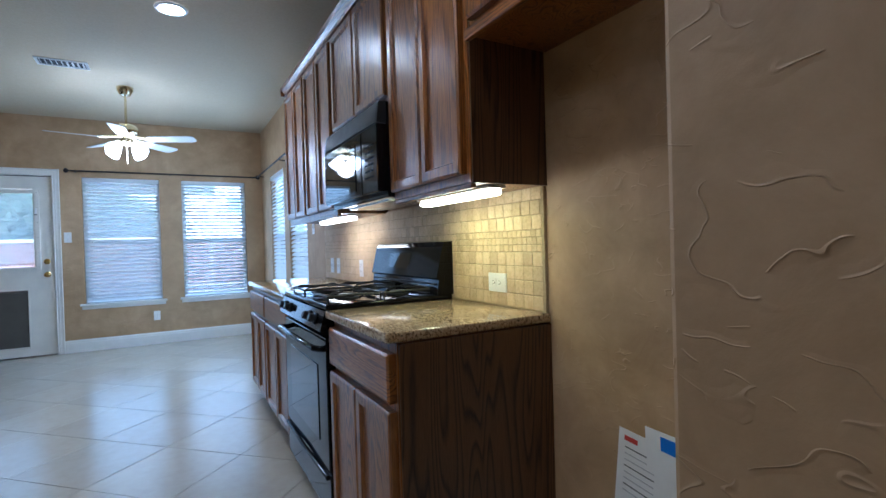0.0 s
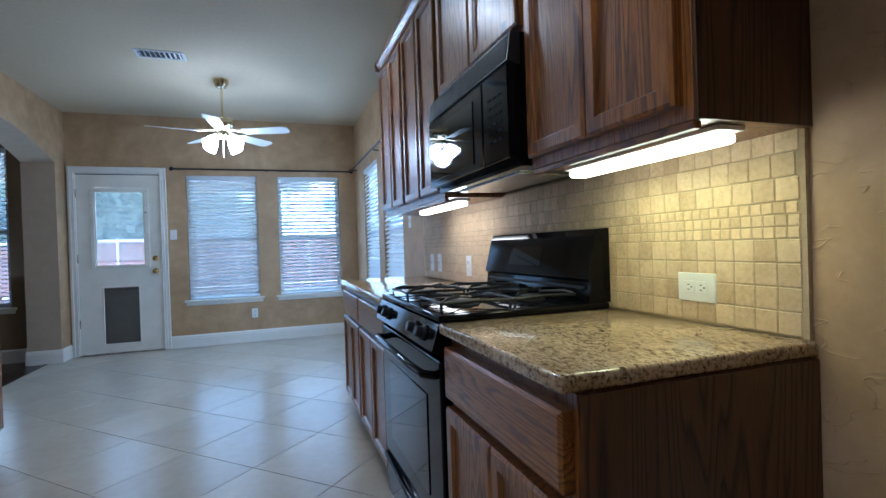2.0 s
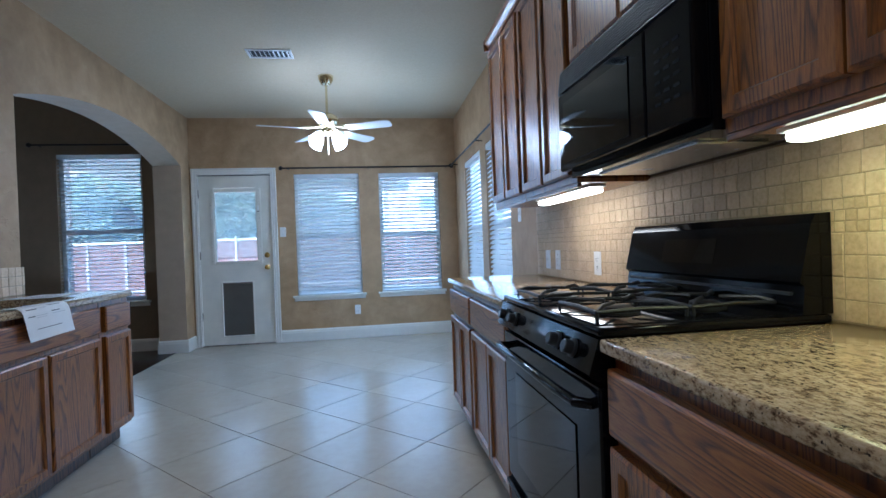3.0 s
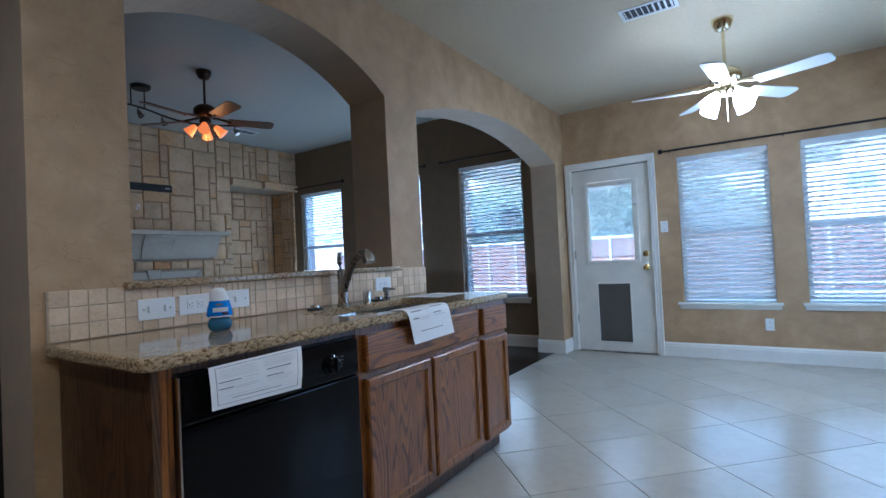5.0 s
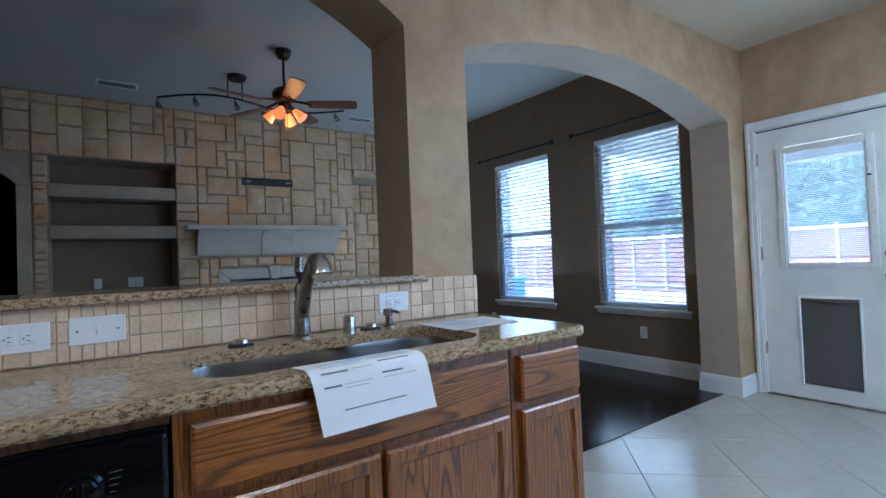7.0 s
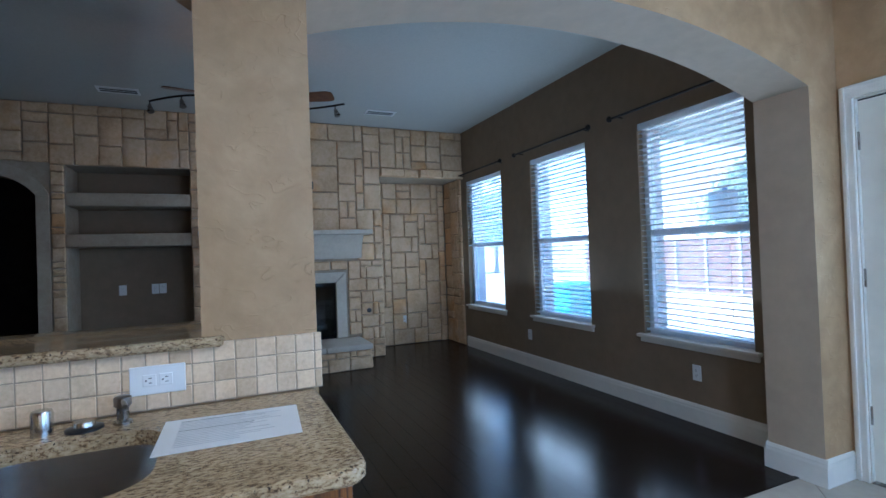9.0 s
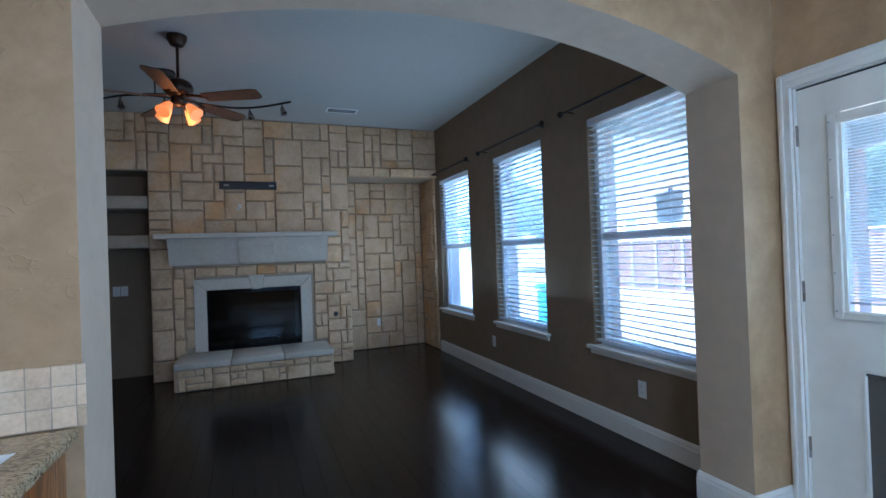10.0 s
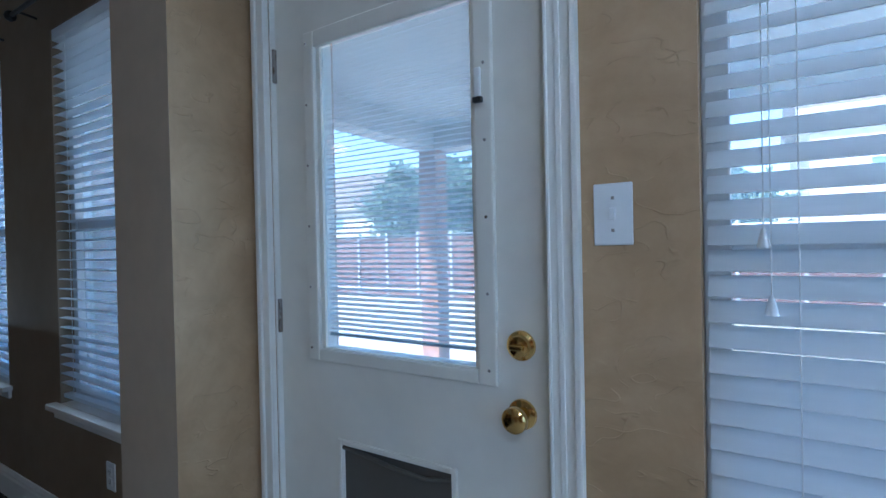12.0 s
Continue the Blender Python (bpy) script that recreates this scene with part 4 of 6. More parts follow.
def sheet(name, label, quad, bars, tape=None, curl=0.0, logo=None, n=8, fold=None):
    """A printed paper sheet over four corners (tl, tr, br, bl, seen from its printed side); bars: (u0, u1, v, tall, dark)."""
    tl, tr, br, bl = (Vector(p) for p in quad)
    nrm = (bl - tl).cross(tr - tl).normalized()

    def at(u, v, lift):
        if fold:
            k = min(len(fold) - 2, int(v * (len(fold) - 1)))
            f = v * (len(fold) - 1) - k
            (xa, za), (xb, zb) = fold[k], fold[k + 1]
            q = math.hypot(xb - xa, zb - za)
            y = tl.lerp(tr, u).lerp(bl.lerp(br, u), v).y
            return Vector((xa + (xb - xa) * f + lift * (za - zb) / q, y, za + (zb - za) * f + lift * (xb - xa) / q + 0.006 * u * v))
        p = tl.lerp(tr, u).lerp(bl.lerp(br, u), v)
        return p + nrm * (lift + curl * math.sin(v * 3.1416) * (0.4 + 0.6 * u))
    s = thing(name, tl.lerp(br, 0.5), label, "paper")

    def patch(u0, u1, v0, v1, lift, k, thick=0.0008):
        bm = bmesh.new()
        lay = [[[bm.verts.new(at(u0 + (u1 - u0) * i / k, v0 + (v1 - v0) * j / k, h)) for i in range(k + 1)] for j in range(k + 1)] for h in (lift, lift - thick)]
        for g in lay:
            for j in range(k):
                for i in range(k):
                    bm.faces.new((g[j][i], g[j][i + 1], g[j + 1][i + 1], g[j + 1][i]))
        rim = [(0, i) for i in range(k)] + [(i, k) for i in range(k)] + [(k, k - i) for i in range(k)] + [(k - i, 0) for i in range(k)]
        for (a, b), (c, d) in zip(rim, rim[1:] + rim[:1]):
            bm.faces.new((lay[0][a][b], lay[0][c][d], lay[1][c][d], lay[1][a][b]))
        return bm
    part("page", patch(0, 1, 0, 1, 0.0, n), PAPER, s)
    for u0, u1, v, t, dark in bars:
        part("print_line", patch(u0, u1, v, v + t, 0.0009, 4, 0.0006), INK if dark else FAINT, s)
    if tape:
        part("tape", patch(*tape, 0.0018, 2), BLUETAPE, s, "blue tape")
    if logo:
        part("logo", patch(*logo, 0.0009, 2, 0.0006), REDINK, s)
    return s


FORM = [(0.06, 0.94, 0.06, 0.008, 1), (0.06, 0.94, 0.90, 0.008, 1), (0.055, 0.059, 0.06, 0.845, 1), (0.941, 0.945, 0.06, 0.845, 1),
        (0.08, 0.30, 0.40, 0.020, 1), (0.33, 0.50, 0.395, 0.010, 0), (0.08, 0.22, 0.55, 0.020, 1), (0.24, 0.48, 0.55, 0.010, 0), (0.24, 0.44, 0.59, 0.010, 0), (0.14, 0.42, 0.47, 0.008, 0),
        (0.57, 0.86, 0.34, 0.020, 1), (0.60, 0.80, 0.41, 0.008, 0), (0.57, 0.76, 0.50, 0.020, 1), (0.57, 0.88, 0.56, 0.010, 0), (0.58, 0.82, 0.62, 0.008, 0),
        (0.20, 0.74, 0.80, 0.012, 1), (0.12, 0.60, 0.74, 0.008, 0)] + [(0.10, 0.48 - 0.03 * (k % 2), 0.13 + 0.045 * k, 0.009, 0) for k in range(5)] + [(0.55, 0.91 - 0.04 * (k % 2), 0.12 + 0.045 * k, 0.009, 0) for k in range(4)]
IX = -1.215
sheet("inspection_form", "white printed form hanging over the dishwasher top", ((IX, 2.505, 0.855), (IX, 2.825, 0.860), (IX + 0.004, 2.815, 0.725), (IX + 0.012, 2.505, 0.738)), FORM, curl=0.006)
sheet("alcove_notice", "white notice taped low on the fridge alcove wall", ((XE - 0.006, 1.19, 0.60), (XE - 0.008, 0.985, 0.585), (XE - 0.012, 1.00, 0.33), (XE - 0.008, 1.215, 0.36)),
      [(0.12, 0.6, 0.20 + 0.075 * k, 0.016, k % 3 == 0) for k in range(8)], logo=(0.1, 0.32, 0.07, 0.13))
sheet("alcove_notice", "white notice with blue tape on the alcove wall", ((XE - 0.015, 1.095, 0.632), (XE - 0.016, 0.932, 0.628), (XE - 0.017, 0.935, 0.50), (XE - 0.016, 1.09, 0.52)),
      [(0.5, 0.95, 0.35, 0.05, 1)], tape=(0.30, 0.58, 0.10, 0.42))

# ---- the sink counter ----
IF, IZ = -1.26, 0.908
isl = cabinet("sink_cabinet", "oak sink cabinet with a wide false drawer and two doors", IF, 1, XW + 0.014, 3.125, 4.055, 0, IZ - 0.036, [(3.155, 3.585), (3.60, 4.03)], [(3.155, 4.03)], hollow=True)
cabinet("sink_cabinet", "narrow oak cabinet with a drawer at the counter's end", IF, 1, XW + 0.014, 4.059, 4.385, 0, IZ - 0.036, [(4.085, 4.365)], [(4.085, 4.365)])
pn = thing("counter_end_panel", (-1.5, 2.40, 0), "oak end panel, coloured as in shade, and stile beside the dishwasher", "panel")
part("panel", boxes((XW + 0.014, IF, 2.375, 2.395, 0, IZ - 0.036), edge=0.002), OAKSHADE, pn)
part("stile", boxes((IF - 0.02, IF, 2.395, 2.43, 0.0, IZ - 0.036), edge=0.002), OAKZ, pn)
part("top_rail", boxes((IF - 0.02, IF, 2.43, 3.121, IZ - 0.060, IZ - 0.036), edge=0.002), OAKSHADE, pn)

dw = thing("dishwasher", (-1.55, 2.78, 0), "black built-in dishwasher with a round dial", "dishwasher")
part("tub", boxes((XW + 0.03, IF - 0.012, 2.435, 3.118, 0.10, IZ - 0.066)), BLACKM, dw)
part("door", boxes((IF - 0.010, IF + 0.018, 2.44, 3.115, 0.13, 0.70), edge=0.006), BLACK, dw)
dcp = part("control_panel", boxes((IF - 0.010, IF + 0.022, 2.44, 3.115, 0.705, IZ - 0.068), edge=0.010), BLACK, dw)
part("side_trim", boxes((IF - 0.011, IF + 0.0195, 2.434, 2.4395, 0.13, IZ - 0.068)), STEEL, dw, "bright metal edge strip")
m = Matrix.Translation((IF + 0.022, 2.975, 0.765)) @ Matrix.Rotation(radians(90), 4, "Y")
dial = part("dial", lathe(bmesh.new(), [(0.036, 0.0), (0.036, 0.004), (0.029, 0.008), (0.027, 0.022), (0.020, 0.026)], m, 24), BLACK, dcp, "black round dial", smooth=True)
part("dial_grip", boxes((IF + 0.044, IF + 0.054, 2.969, 2.981, 0.742, 0.788), edge=0.003), BLACK, dial)
for k in range(4):
    part("dial_mark", boxes((IF + 0.0222, IF + 0.0226, 3.018, 3.040 - 0.004 * k, 0.785 - 0.012 * k, 0.7865 - 0.012 * k)), INK, dcp)
part("toe_plate", boxes((IF - 0.06, IF - 0.045, 2.44, 3.115, 0.0, 0.125)), BLACKM, dw)

# worktop with the sink cut out
S0, S1, SX0, SX1 = 3.19, 4.03, -1.70, -1.315


def holed_slab(x0, x1, y0, y1, r, corners, hole, z0, z1, edge=0.012):
    """A worktop with a rounded nose and an opening."""
    bm = bmesh.new()

    def ring(inset, z):
        return [bm.verts.new((x, y, z)) for x, y in rounded(x0 + inset, x1 - inset, y0 + inset, y1 - inset, max(0.01, r - inset), corners)]
    outer = [ring(i, z) for i, z in ((edge * 0.9, z1), (edge * 0.28, z1 - edge * 0.28), (0.0, z1 - edge * 0.9), (0.0, z0 + edge * 0.6), (edge * 0.5, z0))]
    inner = [[bm.verts.new((x, y, z)) for x, y in hole] for z in (z1, z0)]
    for rings in (outer, inner):
        for a, b in zip(rings, rings[1:]):
            for k in range(len(a)):
                bm.faces.new((a[k], a[(k + 1) % len(a)], b[(k + 1) % len(b)], b[k]))
    for a, b in ((outer[0], inner[0]), (outer[-1], inner[-1])):
        es = [bm.edges.get((p[k], p[(k + 1) % len(p)])) for p in (a, b) for k in range(len(p))]
        bmesh.ops.triangle_fill(bm, edges=es, use_beauty=True, use_dissolve=False)
    return bm


solid("sink_worktop", holed_slab(XW + 0.012, -1.225, 2.337, 4.415, 0.05, ("se", "ne"), rounded(SX0, SX1, S0, S1, 0.10, ("sw", "se", "ne", "nw")), IZ - 0.036, IZ), GRAN,
      "speckled brown granite sink worktop with a rough rounded edge", "worktop")

sink = thing("sink", (-1.5, 3.6, 0.7), "brushed steel double-bowl undermount sink", "sink")


def bowl(y0, y1, depth):
    pts = rounded(SX0 - 0.005, SX1 + 0.005, y0, y1, 0.09, ("sw", "se", "ne", "nw"))
    cx, cy = (SX0 + SX1) / 2, (y0 + y1) / 2
    bm = bmesh.new()
    rings = []
    for k, z in ((1.0, IZ - 0.037), (0.985, IZ - 0.06), (0.95, IZ - depth + 0.03), (0.86, IZ - depth), (0.12, IZ - depth - 0.006)):
        rings.append([bm.verts.new((cx + (x - cx) * k, cy + (y - cy) * k, z)) for x, y in pts])
    for a, b in zip(rings, rings[1:]):
        for i in range(len(pts)):
            bm.faces.new((a[i], a[(i + 1) % len(pts)], b[(i + 1) % len(pts)], b[i]))
    bm.faces.new(rings[-1])
    bmesh.ops.solidify(bm, geom=list(bm.faces), thickness=0.0015)
    b = part("bowl", bm, SINKSTEEL, sink, smooth=True)
    part("drain", lathe(bmesh.new(), [(0.042, 0.0), (0.042, 0.004), (0.03, 0.005), (0.028, 0.002)], Matrix.Translation((cx, cy, IZ - depth - 0.003)), 18), CHROME, b, smooth=True)


bowl(S0 - 0.004, 3.655, 0.20)
bowl(3.665, S1 + 0.004, 0.18)

fc = thing("faucet", (-1.785, 3.585, IZ), "dark nickel single-lever pull-out kitchen faucet", "faucet")
FX, FY = -1.785, 3.585
part("column", lathe(bmesh.new(), [(0.034, 0.0), (0.034, 0.006), (0.028, 0.012), (0.026, 0.06), (0.026, 0.12), (0.021, 0.135)], Matrix.Translation((FX, FY, IZ)), 20), NICKEL, fc, smooth=True)
def fa(d, z, off=0.0):
    return (FX + d, FY + off, IZ + z)


part("spout", tube(bmesh.new(), [fa(0.0, 0.06), fa(0.022, 0.115), fa(0.055, 0.180), fa(0.098, 0.235), fa(0.142, 0.262)], [0.022, 0.022, 0.021, 0.021, 0.023], 14), NICKEL, fc, smooth=True)
part("spray_head", tube(bmesh.new(), [fa(0.136, 0.262), fa(0.165, 0.262), fa(0.188, 0.240), fa(0.196, 0.215)], [0.023, 0.027, 0.032, 0.034], 16), STEEL, fc, "bright steel spray head", smooth=True)
part("lever", tube(bmesh.new(), [fa(-0.002, 0.11), fa(-0.012, 0.17), fa(-0.016, 0.225), fa(-0.010, 0.278)], [0.021, 0.019, 0.016, 0.012], 12), NICKEL, fc, smooth=True)

sd = thing("soap_dispenser", (-1.775, 3.92, IZ), "nickel soap dispenser with a short spout", "soap dispenser")
part("base", lathe(bmesh.new(), [(0.022, 0.0), (0.022, 0.006), (0.014, 0.012), (0.014, 0.040), (0.020, 0.046), (0.020, 0.066), (0.016, 0.069)], Matrix.Translation((-1.775, 3.92, IZ)), 16), NICKEL, sd, smooth=True)
part("nozzle", tube(bmesh.new(), [(-1.775, 3.92, IZ + 0.056), (-1.735, 3.93, IZ + 0.060), (-1.72, 3.934, IZ + 0.054)], 0.006, 8), NICKEL, sd, smooth=True)
ag = thing("air_gap", (-1.775, 3.755, IZ), "chrome air gap cap on the sink deck", "air gap")
part("cap", lathe(bmesh.new(), [(0.023, 0.0), (0.023, 0.05), (0.020, 0.058), (0.012, 0.060)], Matrix.Translation((-1.775, 3.755, IZ)), 18), STEEL, ag, smooth=True)
for nm, yy, lab in (("hole_cover", 3.84, "round black and steel cover between the dispenser and air gap"), ("sink_stopper", 3.38, "steel sink strainer with a black rim on the deck")):
    hc = thing(nm, (-1.77, yy, IZ), lab, "cover")
    part("rim", lathe(bmesh.new(), [(0.040, 0.0), (0.040, 0.005), (0.030, 0.009)], Matrix.Translation((-1.77, yy, IZ)), 20), BLACKM, hc, "black rim", smooth=True)
    part("cap", lathe(bmesh.new(), [(0.024, 0.009), (0.022, 0.020), (0.010, 0.024)], Matrix.Translation((-1.77, yy, IZ)), 16), STEEL, hc, smooth=True)

# the form taped over the front of the sink
sheet("sink_form", "white printed form draped over the sink's front edge with blue tape", ((0, 3.385, 0), (0, 3.70, 0), (0, 3.735, 0), (0, 3.42, 0)),
      [b for b in FORM if b[1] - b[0] > 0.01 and b[3] != 0.008], tape=(0.44, 0.54, 0.0, 0.05), n=24,
      fold=[(-1.300, IZ + 0.003), (-1.278, IZ + 0.004), (-1.256, IZ + 0.005), (-1.234, IZ + 0.004), (-1.219, IZ - 0.006), (-1.212, IZ - 0.026), (-1.209, IZ - 0.048), (-1.207, IZ - 0.072), (-1.205, IZ - 0.096), (-1.203, IZ - 0.120), (-1.199, IZ - 0.146)])
sheet("counter_paper", "white printed page lying on the granite worktop", ((-1.72, 4.02, IZ + 0.002), (-1.70, 4.335, IZ + 0.002), (-1.47, 4.32, IZ + 0.002), (-1.475, 4.015, IZ + 0.002)),
      [(0.12, 0.12 + random.uniform(0.4, 0.75), 0.10 + 0.05 * k, 0.009, k in (0, 6)) for k in range(16)])

# the blue bottle
bt = thing("air_freshener_bottle", (-1.55, 2.75, IZ), "small blue air freshener bottle with a white cap", "bottle")
BM = Matrix.Translation((-1.55, 2.75, IZ)) @ Matrix.Rotation(radians(-25), 4, "Z") @ Matrix.Diagonal((0.55, 0.84, 0.77, 1.0))
part("base", lathe(bmesh.new(), [(0.030, 0.0), (0.040, 0.006), (0.047, 0.022), (0.048, 0.036), (0.043, 0.052), (0.031, 0.063)], BM, 24), BLUED, bt, "darker liquid-filled globe", smooth=True)
bd = part("body", lathe(bmesh.new(), [(0.030, 0.063), (0.046, 0.066), (0.051, 0.072), (0.050, 0.085), (0.046, 0.110), (0.038, 0.138)], BM, 24), BLUEL, bt, smooth=True)
CAPM = BM @ Matrix.Translation((0, 0, 0.138)) @ Matrix.Rotation(radians(9), 4, "X")
part("cap", lathe(bmesh.new(), [(0.037, -0.004), (0.036, 0.012), (0.033, 0.036), (0.029, 0.050), (0.020, 0.057), (0.008, 0.059)], CAPM, 24), PLASTIC, bt, "white rounded cap", smooth=True)
for a, w, z, h, mt in ((0.0, 0.62, 0.098, 0.020, PLASTIC), (0.35, 0.22, 0.080, 0.010, BRASS), (0.0, 0.9, 0.067, 0.007, PLASTIC), (-0.1, 0.30, 0.122, 0.009, INK)):
    lb = bmesh.new()
    rr = 0.0502 if z < 0.095 else (0.0490 if z < 0.11 else 0.0445)
    q = [[lb.verts.new(BM @ Vector((rr * 1.02 * math.cos(a - w + 2 * w * i / 6), rr * 1.02 * math.sin(a - w + 2 * w * i / 6), z + h * j))) for i in range(7)] for j in (-0.5, 0.5)]
    for i in range(6):
        lb.faces.new((q[0][i], q[0][i + 1], q[1][i + 1], q[1][i]))
    part("label_patch", lb, mt, bd)

# bar ledge in the serving arch
bar = solid("bar_ledge", slab([(-2.32, 2.60), (-2.172, 2.60), (-2.172, 2.614), (-1.868, 2.614), (-1.868, 2.575), (-1.835, 2.58), (-1.835, 4.15), (-1.868, 4.16), (-1.868, 4.110), (-2.172, 4.110), (-2.172, 4.13), (-2.32, 4.13)], 1.066, 1.096, 0.009), GRAN,
            "granite ledge with a chiselled edge in the serving arch", "ledge", smooth=True)

# ---- back door ----
dr = thing("door_1", (-1.365, YN, 0), "white exterior door with a glazed upper half and pet flap", "door", kind="structure")
DF = YN + 0.015
part("slab", boxes((-1.782, -0.948, DF, DF + 0.044, 1.91, 2.055), (-1.782, -1.60, DF, DF + 0.044, 1.02, 1.91), (-1.125, -0.948, DF, DF + 0.044, 1.02, 1.91), (-1.782, -0.948, DF, DF + 0.044, 0.76, 1.02),
                   (-1.782, -1.55, DF, DF + 0.044, 0.115, 0.76), (-1.19, -0.948, DF, DF + 0.044, 0.115, 0.76), (-1.782, -0.948, DF, DF + 0.044, 0.012, 0.115)), DOORW, dr)
part("casing", boxes((-1.8535, -1.79, YN - 0.018, YN, 0, 2.14), (-0.94, -0.873, YN - 0.018, YN, 0, 2.14), (-1.8535, -0.873, YN - 0.0185, YN, 2.07, 2.142), edge=0.004), WHITE, dr)
part("inner_bead", boxes((-1.798, -1.79, YN - 0.024, YN - 0.017, 0, 2.07), (-0.94, -0.932, YN - 0.024, YN - 0.017, 0, 2.07), (-1.798, -0.932, YN - 0.024, YN - 0.0175, 2.0705, 2.079), edge=0.003), WHITE, dr)
part("middle_bead", boxes((-0.918, -0.906, YN - 0.022, YN - 0.017, 0, 2.10), (-1.815, -0.906, YN - 0.022, YN - 0.0175, 2.1005, 2.111), edge=0.002), WHITE, dr)
part("casing_bead", boxes((-1.838, -1.824, YN - 0.026, YN - 0.017, 0, 2.142), (-0.887, -0.873, YN - 0.026, YN - 0.017, 0, 2.142), (-1.824, -0.887, YN - 0.026, YN - 0.017, 2.128, 2.142), edge=0.003), WHITE, dr)
part("jamb", boxes((-1.79, -1.784, YN, YN + 0.16, 0, 2.07), (-0.946, -0.94, YN, YN + 0.16, 0, 2.07), (-1.784, -0.946, YN, YN + 0.16, 2.0645, 2.07)), WHITE, dr)
part("threshold", boxes((-1.784, -0.946, YN - 0.01, YN + 0.16, 0.0, 0.010), edge=0.003), NICKEL, dr)
# dark strips imitate the shade in the gaps round the slab
part("gap_shade", boxes((-1.782, -0.948, DF + 0.002, DF + 0.03, 2.0555, 2.064)), SLOTS, dr, "dark strip standing for the shaded gap over the door")
part("door_gap", boxes((-0.9478, -0.9462, DF + 0.004, DF + 0.03, 0.012, 2.055)), SLOTS, dr)
lf = part("lite_frame", boxes((-1.652, -1.612, DF - 0.014, DF, 0.985, 1.902), (-1.112, -1.066, DF - 0.014, DF, 0.985, 1.902), (-1.612, -1.112, DF - 0.014, DF, 1.855, 1.902), (-1.612, -1.112, DF - 0.014, DF, 0.985, 1.018), edge=0.004), DOORW, dr, "raised glazing frame")
for xs in (-1.64, -1.085):
    for k in range(6):
        part("screw", lathe(bmesh.new(), [(0.004, 0), (0.003, 0.002)], Matrix.Translation((xs, DF - 0.014, 1.02 + 0.17 * k)) @ Matrix.Rotation(radians(90), 4, "X"), 8), NICKEL, lf)
p = part("pane", boxes((-1.612, -1.112, DF + 0.008, DF + 0.011, 1.018, 1.855)), GLASS, dr)
p.visible_shadow = False
sld = part("blind_slider", boxes((-1.106, -1.090, DF - 0.022, DF - 0.013, 1.625, 1.69), edge=0.003), PLASTIC, dr)
part("slider_grip", boxes((-1.108, -1.086, DF - 0.026, DF - 0.013, 1.612, 1.6245), edge=0.002), BLACKM, sld, "dark slider grip")
sl = boxes((-0.248, 0.248, -0.0065, 0.0065, -0.0004, 0.0004))
sl_me = mesh("mini_slat", sl, BLIND)
mb = part("blind_rail", boxes((-1.608, -1.116, DF + 0.018, DF + 0.030, 1.052, 1.061), edge=0.002), FLAP, dr, "grey bottom rail of the door blind")
for k in range(56):
    piece("mini_slat", sl_me, Matrix.Translation((-1.362, DF + 0.025, 1.072 + 0.0140 * k)) @ Matrix.Rotation(radians(26), 4, "X"), dr)
part("pet_frame", boxes((-1.56, -1.545, DF - 0.006, DF + 0.046, 0.10, 0.775), (-1.195, -1.18, DF - 0.006, DF + 0.046, 0.10, 0.775), (-1.545, -1.195, DF - 0.006, DF + 0.046, 0.76, 0.775), (-1.545, -1.195, DF - 0.006, DF + 0.046, 0.10, 0.115), edge=0.003), DOORW, dr)
part("pet_flap", boxes((-1.543, -1.197, DF + 0.006, DF + 0.012, 0.117, 0.758), edge=0.002), FLAP, dr, "grey vinyl pet flap")
part("flap_lip", tube(bmesh.new(), [(-1.543, DF + 0.002, 0.752), (-1.46, DF - 0.004, 0.748), (-1.36, DF - 0.009, 0.738), (-1.27, DF - 0.006, 0.731), (-1.197, DF + 0.002, 0.742)], 0.006, 8), FLAP, dr, "curled upper lip of the flap", smooth=True)
for z in (1.08, 0.932):
    k = part("deadbolt" if z > 1 else "knob", lathe(bmesh.new(), [(0.033, 0), (0.032, 0.006), (0.025, 0.010)] + ([(0.022, 0.018), (0.010, 0.022)] if z > 1 else [(0.012, 0.013), (0.012, 0.024), (0.024, 0.030), (0.0285, 0.040), (0.027, 0.050), (0.019, 0.057), (0.008, 0.058)]),
                                                                 Matrix.Translation((-1.013, DF, z)) @ Matrix.Rotation(radians(90), 4, "X"), 22), BRASS, dr, "polished brass", smooth=True)
    if z > 1:
        part("thumb_turn", boxes((-1.028, -0.998, DF - 0.034, DF - 0.020, 1.074, 1.086), edge=0.003), BRASS, k)
for z in (1.84, 1.10, 0.36):
    part("hinge", boxes((-1.789, -1.777, DF - 0.012, DF + 0.002, z - 0.05, z + 0.05), edge=0.003), NICKEL, dr)

# ---- curtain rods ----


def rod(label, pts, ends, brackets):
    r = thing("curtain_rod", pts[0], label, "curtain rod", "curtain rods")
    part("rod", tube(bmesh.new(), pts, 0.010, 10), RODM, r, smooth=True)
    for e in ends:
        part("finial", lathe(bmesh.new(), [(0.006, -0.026), (0.020, -0.016), (0.025, 0.0), (0.020, 0.016), (0.006, 0.026)], Matrix.Translation(e), 12), RODM, r, smooth=True)
    for a, b in brackets:
        part("bracket", tube(bmesh.new(), [a, b], 0.006, 8), RODM, r)


